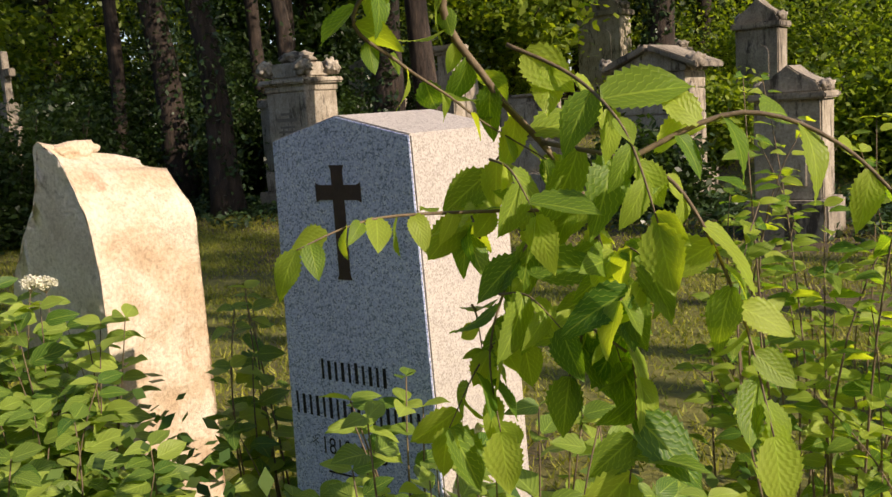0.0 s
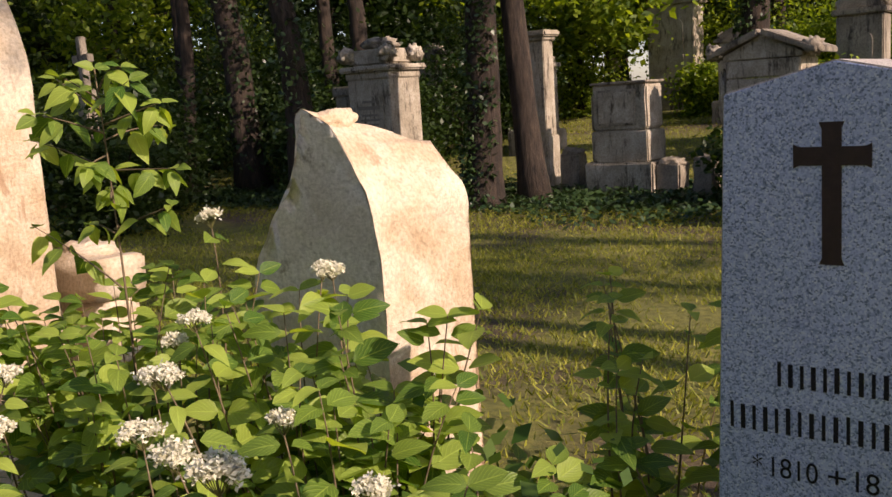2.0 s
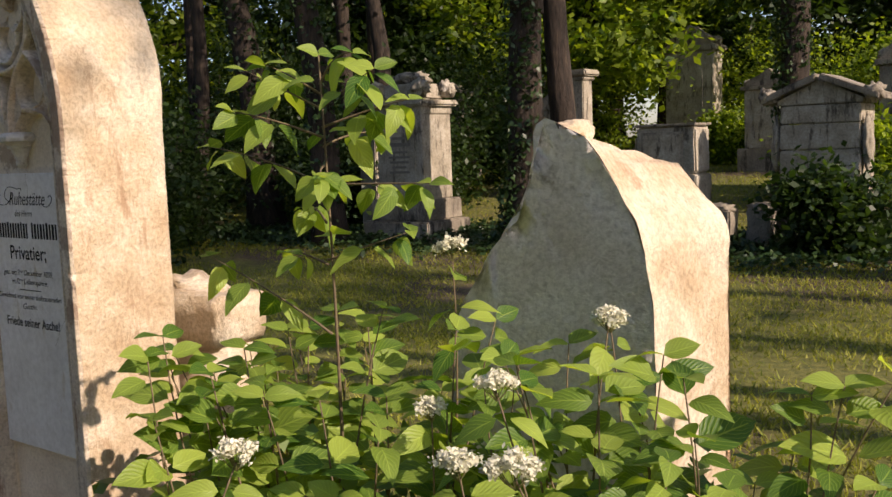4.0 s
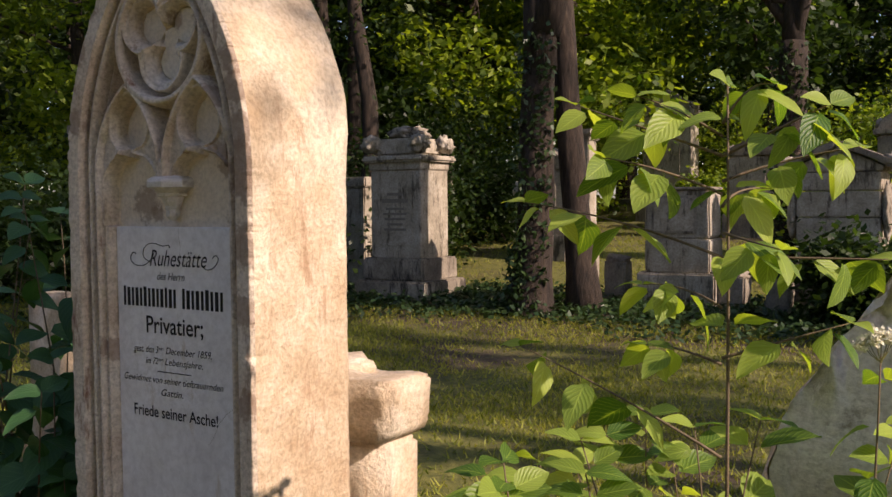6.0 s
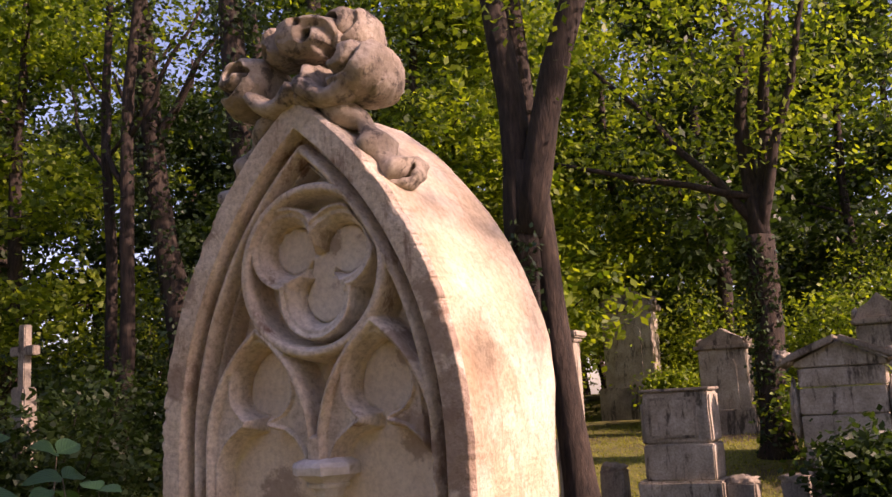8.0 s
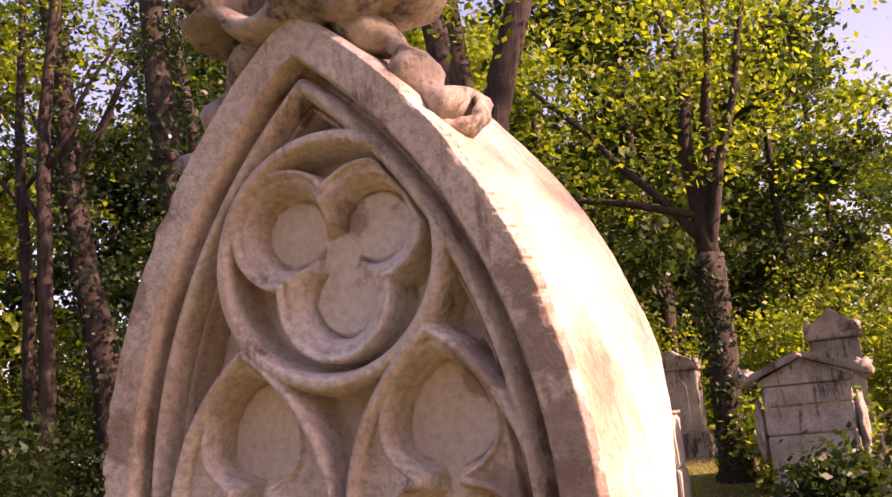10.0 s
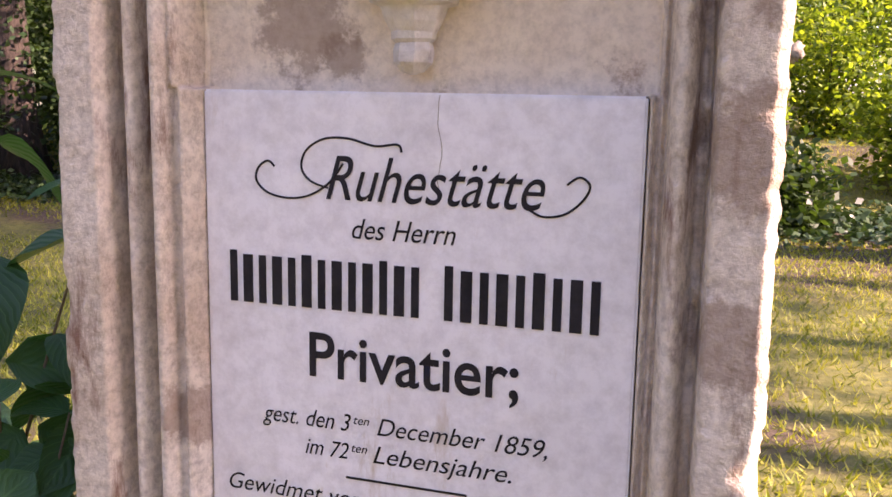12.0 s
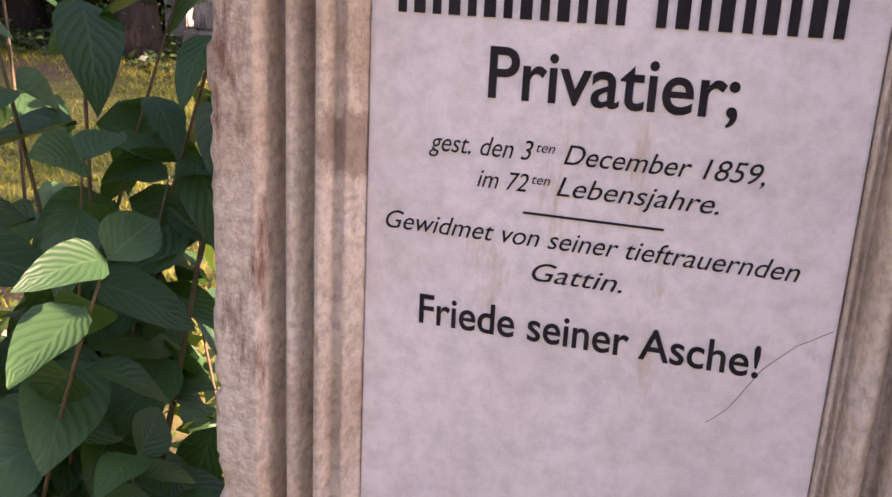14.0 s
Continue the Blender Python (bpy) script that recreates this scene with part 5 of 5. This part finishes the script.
def put_leaf(meshes, parent, at, way, size, r, up=None):
    way = Vector(way).normalized()
    up = Vector(up if up is not None else (0.45, -0.12, 0.85)) + Vector((r.gauss(0, 0.3), r.gauss(0, 0.3), 0))
    side = way.cross(up)
    if side.length < 0.05:
        side = way.cross(Vector((1, 0, 0)))
    side.normalize()
    nrm = side.cross(way)
    ob = new("leaf", r.choice(meshes))
    ob.parent = parent
    ob.matrix_local = Matrix(((side.x, way.x, nrm.x, at.x), (side.y, way.y, nrm.y, at.y), (side.z, way.z, nrm.z, at.z), (0, 0, 0, 1))) @ Matrix.Diagonal((size, size, size, 1))
    return ob


def flower_head(parent, at, size, r):
    """A flat-domed head of tiny four-petalled flowers on fine rays."""
    bm = bmesh.new()
    heads = []
    foot = at - Vector((0, 0, size * 0.9))
    for _ in range(16):
        a, q = r.uniform(0, 6.28), math.sqrt(r.random())
        tip = at + Vector((math.cos(a) * q * size, math.sin(a) * q * size, size * (0.45 * (1 - q * q)) + r.uniform(-0.1, 0.1) * size))
        tube(bm, [foot, foot.lerp(tip, 0.5) + Vector((0, 0, -0.1 * size)), tip], 0.0008, 4)
        heads.append(tuple(tip))
    fl = part("flower_head", bm, STEM, parent, "domed head of small creamy white flowers")
    petals = new("petals", leaf_cloud("petals", heads, 44, size * 0.34, 0.0105, PETAL, r.randint(0, 9999), 0.9, 0.45))
    petals.parent = fl


def leafy_stem(parent, base, tip, meshes, size, r, pairs=6, start=0.35, bare=0.004, bow=0.12, flower=0.0, droop=0.35, name="stem", mat=None, opposite=True):
    base, tip = Vector(base), Vector(tip)
    mid = base.lerp(tip, 0.5) + Vector((r.gauss(0, bow), r.gauss(0, bow), abs(r.gauss(0, bow))))
    n = 9
    pts = [(base * (1 - t) ** 2 + mid * 2 * t * (1 - t) + tip * t * t) for t in [i / n for i in range(n + 1)]]
    bm = bmesh.new()
    tube(bm, pts, [bare * (1 - 0.7 * i / n) for i in range(n + 1)], 6)
    part(name, bm, mat or TWIG, parent, "", True)
    turn = r.uniform(0, 6.28)
    for k in range(pairs):
        t = start + (1 - start) * (k + 0.5) / pairs
        i = min(n - 1, int(t * n))
        p = pts[i].lerp(pts[i + 1], t * n - i)
        d = (pts[i + 1] - pts[i]).normalized()
        turn += math.pi / 2 if opposite else 2.4
        for s in ((0, math.pi) if opposite else (0,)):
            a = turn + s + r.gauss(0, 0.35)
            side = Vector((math.cos(a), math.sin(a), 0))
            way = side + d * 0.35 + Vector((0, 0, -droop + r.gauss(0, 0.2)))
            q = size * r.uniform(0.7, 1.15) * (1.0 - 0.35 * max(0, t - 0.75) / 0.25)
            stalk = p + way.normalized() * 0.012
            put_leaf(meshes, parent, stalk, way, q, r)
    if flower:
        flower_head(parent, tip + Vector((0, 0, 0.015)), flower * 0.88, r)
    else:
        for s in (0, 1):
            a = turn + s * math.pi
            put_leaf(meshes, parent, tip, Vector((math.cos(a), math.sin(a), 0.3)), size * 0.6, r)
    return pts


def shrub(name, base, box, stems, meshes, size, seed, label, flowers=(), pairs=5, share=0.0, start=0.35, bow=0.06):
    """A many-stemmed shrub whose shoots end inside a box (x0, x1, y0, y1, z0, z1)."""
    r = random.Random(seed)
    top = empty(name, base[0], base[1], 0)
    tagged(top, label, "shrub", group="shrubs among the graves")
    o = Vector((base[0], base[1], 0))
    for k in range(stems):
        tip = Vector((r.uniform(box[0], box[1]), r.uniform(box[2], box[3]), box[4] + (box[5] - box[4]) * r.random() ** 0.8))
        foot = Vector((r.gauss(0, 0.06) + (tip.x - o.x) * 0.45, r.gauss(0, 0.06) + (tip.y - o.y) * 0.45, 0))
        leafy_stem(top, foot, tip - o, meshes, size, r, pairs, start, 0.0045, bow, 0.034 if r.random() < share else 0.0, 0.15)
    for x, y, z, s in flowers:
        foot = Vector(((x - o.x) * 0.5, (y - o.y) * 0.5, 0))
        leafy_stem(top, foot, Vector((x, y, z)) - o, meshes, size, r, pairs, start + 0.1, 0.005, 0.05, s)
    return top


DOG = "dogwood shrub with ribbed green leaves and creamy flower heads"
shrub("dogwood_shrub", (1.5, -0.05), (1.02, 1.80, -0.38, 0.25, 0.58, 1.02), 46, DOGWOOD_LEAVES, 0.120, 1, DOG,
      ((1.62, 0.10, 1.14, 0.036), (1.72, -0.12, 0.86, 0.034)), 5, 0.03, 0.5)
shrub("dogwood_shrub", (2.02, 0.05), (1.80, 2.50, -0.28, 0.30, 0.52, 0.99), 38, DOGWOOD_LEAVES, 0.122, 2, DOG,
      ((1.942, 0.187, 1.00, 0.036), (1.937, -0.218, 0.955, 0.036), (1.914, 0.251, 0.985, 0.036)), 5, 0.0, 0.45)
shrub("dogwood_shrub", (2.55, -0.40), (2.25, 2.85, -0.70, 0.05, 0.42, 0.84), 24, DOGWOOD_LEAVES, 0.118, 3, DOG,
      ((2.681, -0.748, 0.935, 0.044), (2.40, -0.62, 0.86, 0.042), (2.30, -0.30, 0.80, 0.038), (2.10, -0.42, 0.90, 0.040), (2.20, -0.55, 0.84, 0.042), (1.95, -0.35, 0.86, 0.038)), 5, 0.03, 0.45)
shrub("dogwood_shrub", (1.28, -0.66), (1.15, 1.60, -0.80, -0.45, 0.45, 0.80), 12, DOGWOOD_LEAVES, 0.090, 4, DOG,
      ((1.246, -0.855, 0.955, 0.045), (1.60, -0.50, 0.86, 0.038), (1.78, -0.62, 0.80, 0.038)), 4)
shrub("dogwood_shrub", (3.66, 0.05), (3.38, 4.08, -0.28, 0.38, 0.42, 0.96), 58, DOGWOOD_LEAVES, 0.096, 5, "low leafy dogwood against the granite stone", (), 5)
shrub("young_elm_shrub", (2.76, 0.36), (2.60, 2.93, 0.20, 0.75, 0.50, 1.02), 16, DOGWOOD_LEAVES, 0.090, 6, "yellow-green young shoots with drooping leaves", (), 5)
shrub("hazel_shrub", (4.0, 1.0), (3.62, 4.40, 0.85, 1.7, 0.55, 1.50), 34, ELM_LEAVES, 0.078, 8, "sunlit arching shrub with small toothed leaves", (), 11, 0.0, 0.3, 0.16)
shrub("hazel_shrub", (4.5, 0.2), (4.1, 4.7, -0.25, 0.5, 0.35, 0.75), 16, ELM_LEAVES, 0.075, 9, "low spreading shrub in half shade", (), 5)


def sapling():
    """A tall young dogwood shoot standing clear of the rest."""
    r = random.Random(21)
    top = empty("dogwood_sapling", 1.40, -0.05, 0)
    tagged(top, "slender upright dogwood sapling with paired hanging leaves", "sapling", group="shrubs among the graves")
    o = Vector((1.40, -0.05, 0))
    main = leafy_stem(top, (0, 0, 0), (0.02, -0.02, 1.57), DOGWOOD_LEAVES, 0.085, r, 4, 0.72, 0.006, 0.015)
    for z, dx, dy, dz, n in ((0.98, -0.33, -0.05, 0.16, 3), (1.14, 0.19, 0.05, 0.06, 2), (1.13, -0.12, 0.0, 0.02, 2), (1.22, -0.17, 0.12, 0.02, 3), (1.30, -0.33, -0.03, 0.09, 3), (1.30, 0.26, 0.03, 0.00, 3), (1.34, 0.13, -0.14, -0.02, 3),
                             (1.40, -0.16, -0.10, 0.06, 3), (1.42, 0.20, 0.05, 0.05, 3), (1.38, 0.04, 0.18, 0.03, 3), (1.46, -0.26, 0.03, 0.10, 3), (1.46, 0.17, -0.02, 0.07, 3), (1.49, -0.12, -0.04, 0.07, 2), (1.51, 0.08, 0.02, 0.06, 2)):
        leafy_stem(top, (0.01, -0.01, z), (dx, dy, z + dz), DOGWOOD_LEAVES, 0.086, r, n, 0.35, 0.003, 0.02, 0, 0.75, "twig")
    return top


sapling()


def lilac():
    r = random.Random(33)
    top = empty("lilac_shrub", -0.72, 0.16, 0)
    tagged(top, "dark broad-leaved lilac shrub beside the gothic stone", "shrub", group="shrubs among the graves")
    for k in range(24):
        tip = Vector((r.uniform(-0.30, 0.30), r.uniform(-0.22, 0.30), r.uniform(0.45, 1.55)))
        leafy_stem(top, (r.gauss(0, 0.1), r.gauss(0, 0.1), 0), tip, LILAC_LEAVES, 0.145, r, 6, 0.3, 0.005, 0.05, 0, 0.7)


lilac()


def elm():
    """A young elm outside the view that hangs its toothed leaves before the granite stone."""
    r = random.Random(44)
    top = empty("elm_tree", 5.0, -0.72, 0)
    tagged(top, "young elm with long drooping twigs of toothed leaves", "tree")
    o = Vector((5.0, -0.72, 0))
    limb("trunk", top, (0, 0, -0.1), (0.1, 0.1, 3.2), 0.05, 0.02, 10, 0.06, 5, 10, 0.02)

    def twig(points, radius, every, size, from_i=0):
        every, size = every * 0.80, size * 0.80
        pts = [Vector(p) - o for p in points]
        fine = []
        for i in range(len(pts) - 1):
            p0, p1, p2, p3 = (pts[max(0, min(len(pts) - 1, i + k))] for k in (-1, 0, 1, 2))
            for s in range(6):
                t = s / 6
                fine.append(0.5 * ((2 * p1) + (p2 - p0) * t + (2 * p0 - 5 * p1 + 4 * p2 - p3) * t * t + (3 * p1 - p0 - 3 * p2 + p3) * t ** 3))
        fine.append(pts[-1])
        bm = bmesh.new()
        tube(bm, fine, [radius * (1 - 0.75 * i / len(fine)) for i in range(len(fine))], 6)
        part("twig", bm, TWIG, top, "", True)
        run, flip = 0.0, 1
        for a, b in zip(fine[from_i:], fine[from_i + 1:]):
            run += (b - a).length
            if run > every:
                run = 0
                flip = -flip
                d = (b - a).normalized()
                side = d.cross(Vector((0.3, -0.6, 0.7))).normalized() * flip
                way = side * r.uniform(0.2, 1.0) + d * r.uniform(0.1, 0.7) + Vector((r.gauss(0, 0.3), r.gauss(0, 0.3), -0.45 + r.gauss(0, 0.35)))
                put_leaf(ELM_LEAVES, top, b, way, size * r.choice((0.55, 0.7, 0.85, 1.0, 1.25)) * r.uniform(0.9, 1.1), r, (0.6 + r.gauss(0, 0.7), -0.3 + r.gauss(0, 0.7), 0.7))
        put_leaf(ELM_LEAVES, top, fine[-1], (fine[-1] - fine[-3]) + Vector((0, 0, -0.02)), size, r, (0.3, -0.8, 0.5))

    twig([(5.03, -0.69, 2.0), (4.5, -0.4, 2.05), (4.0, -0.18, 1.78), (3.84, -0.22, 1.61), (3.88, -0.18, 1.477), (3.925, -0.13, 1.394), (3.98, -0.095, 1.294), (3.997, -0.142, 1.18), (3.99, -0.194, 1.08)], 0.009, 0.024, 0.105, 14)
    twig([(4.0, -0.15, 1.75), (3.85, -0.28, 1.66), (3.774, -0.332, 1.575), (3.812, -0.293, 1.514), (3.845, -0.229, 1.465), (3.87, -0.187, 1.427), (3.931, -0.127, 1.37)], 0.004, 0.026, 0.095, 6)
    twig([(3.98, -0.095, 1.294), (3.90, -0.176, 1.303), (3.804, -0.307, 1.312), (3.787, -0.391, 1.308), (3.756, -0.453, 1.287)], 0.0035, 0.024, 0.085)
    twig([(3.925, -0.13, 1.394), (4.08, -0.184, 1.37), (4.163, -0.205, 1.33), (4.228, -0.204, 1.196), (4.28, -0.25, 1.06)], 0.004, 0.026, 0.110)
    twig([(3.90, -0.164, 1.53), (4.0, -0.164, 1.48), (4.10, -0.226, 1.409), (4.15, -0.25, 1.30)], 0.0035, 0.028, 0.11)
    twig([(3.98, -0.095, 1.294), (4.03, -0.14, 1.20), (4.09, -0.2, 1.09), (4.10, -0.25, 0.97)], 0.0035, 0.024, 0.11)
    twig([(3.95, -0.12, 1.33), (3.91, -0.2, 1.22), (3.90, -0.25, 1.12), (3.93, -0.28, 1.02)], 0.003, 0.026, 0.105)
    twig([(4.08, -0.184, 1.37), (4.2, -0.1, 1.42), (4.32, -0.05, 1.36), (4.42, -0.05, 1.22), (4.48, -0.1, 1.05)], 0.004, 0.034, 0.11)

    for k in range(11):                                   # short side twigs
        a = Vector((r.uniform(3.84, 4.12), r.uniform(-0.24, -0.10), r.uniform(1.12, 1.42)))
        b = a + Vector((r.uniform(-0.14, 0.14), r.uniform(-0.16, 0.08), r.uniform(-0.14, 0.03)))
        twig([a, a.lerp(b, 0.5) + Vector((0, 0, 0.02)), b], 0.0022, 0.022, 0.092)


elm()


# ---- tangle of low plants under the shrubs ----
def undergrowth():
    r = np.random.default_rng(17)
    cents = []
    for x0, x1, y0, y1, z1, n in ((0.9, 2.95, -0.35, 0.32, 0.62, 420), (3.4, 4.6, -0.25, 0.9, 0.5, 260), (2.2, 2.95, -0.75, 0.1, 0.5, 140), (-1.3, -0.45, -0.1, 0.9, 0.5, 130), (4.0, 5.5, 1.0, 3.0, 0.6, 200)):
        cents += [(a, b, c) for a, b, c in zip(r.uniform(x0, x1, n), r.uniform(y0, y1, n), r.uniform(0.05, z1, n))]
    tagged(new("undergrowth", leaf_cloud("undergrowth", cents, 7, 0.22, 0.06, SHRUB_LOW, 19, 0.8, 0.55)), "tangled low leaves under the shrubs", "plants", kind="stuff")


SHRUB_LOW = leaf_mat("low_leaf", (0.04, 0.10, 0.018), (0.13, 0.20, 0.04), (2.0, 2.1, 0.6), veins=False)
undergrowth()
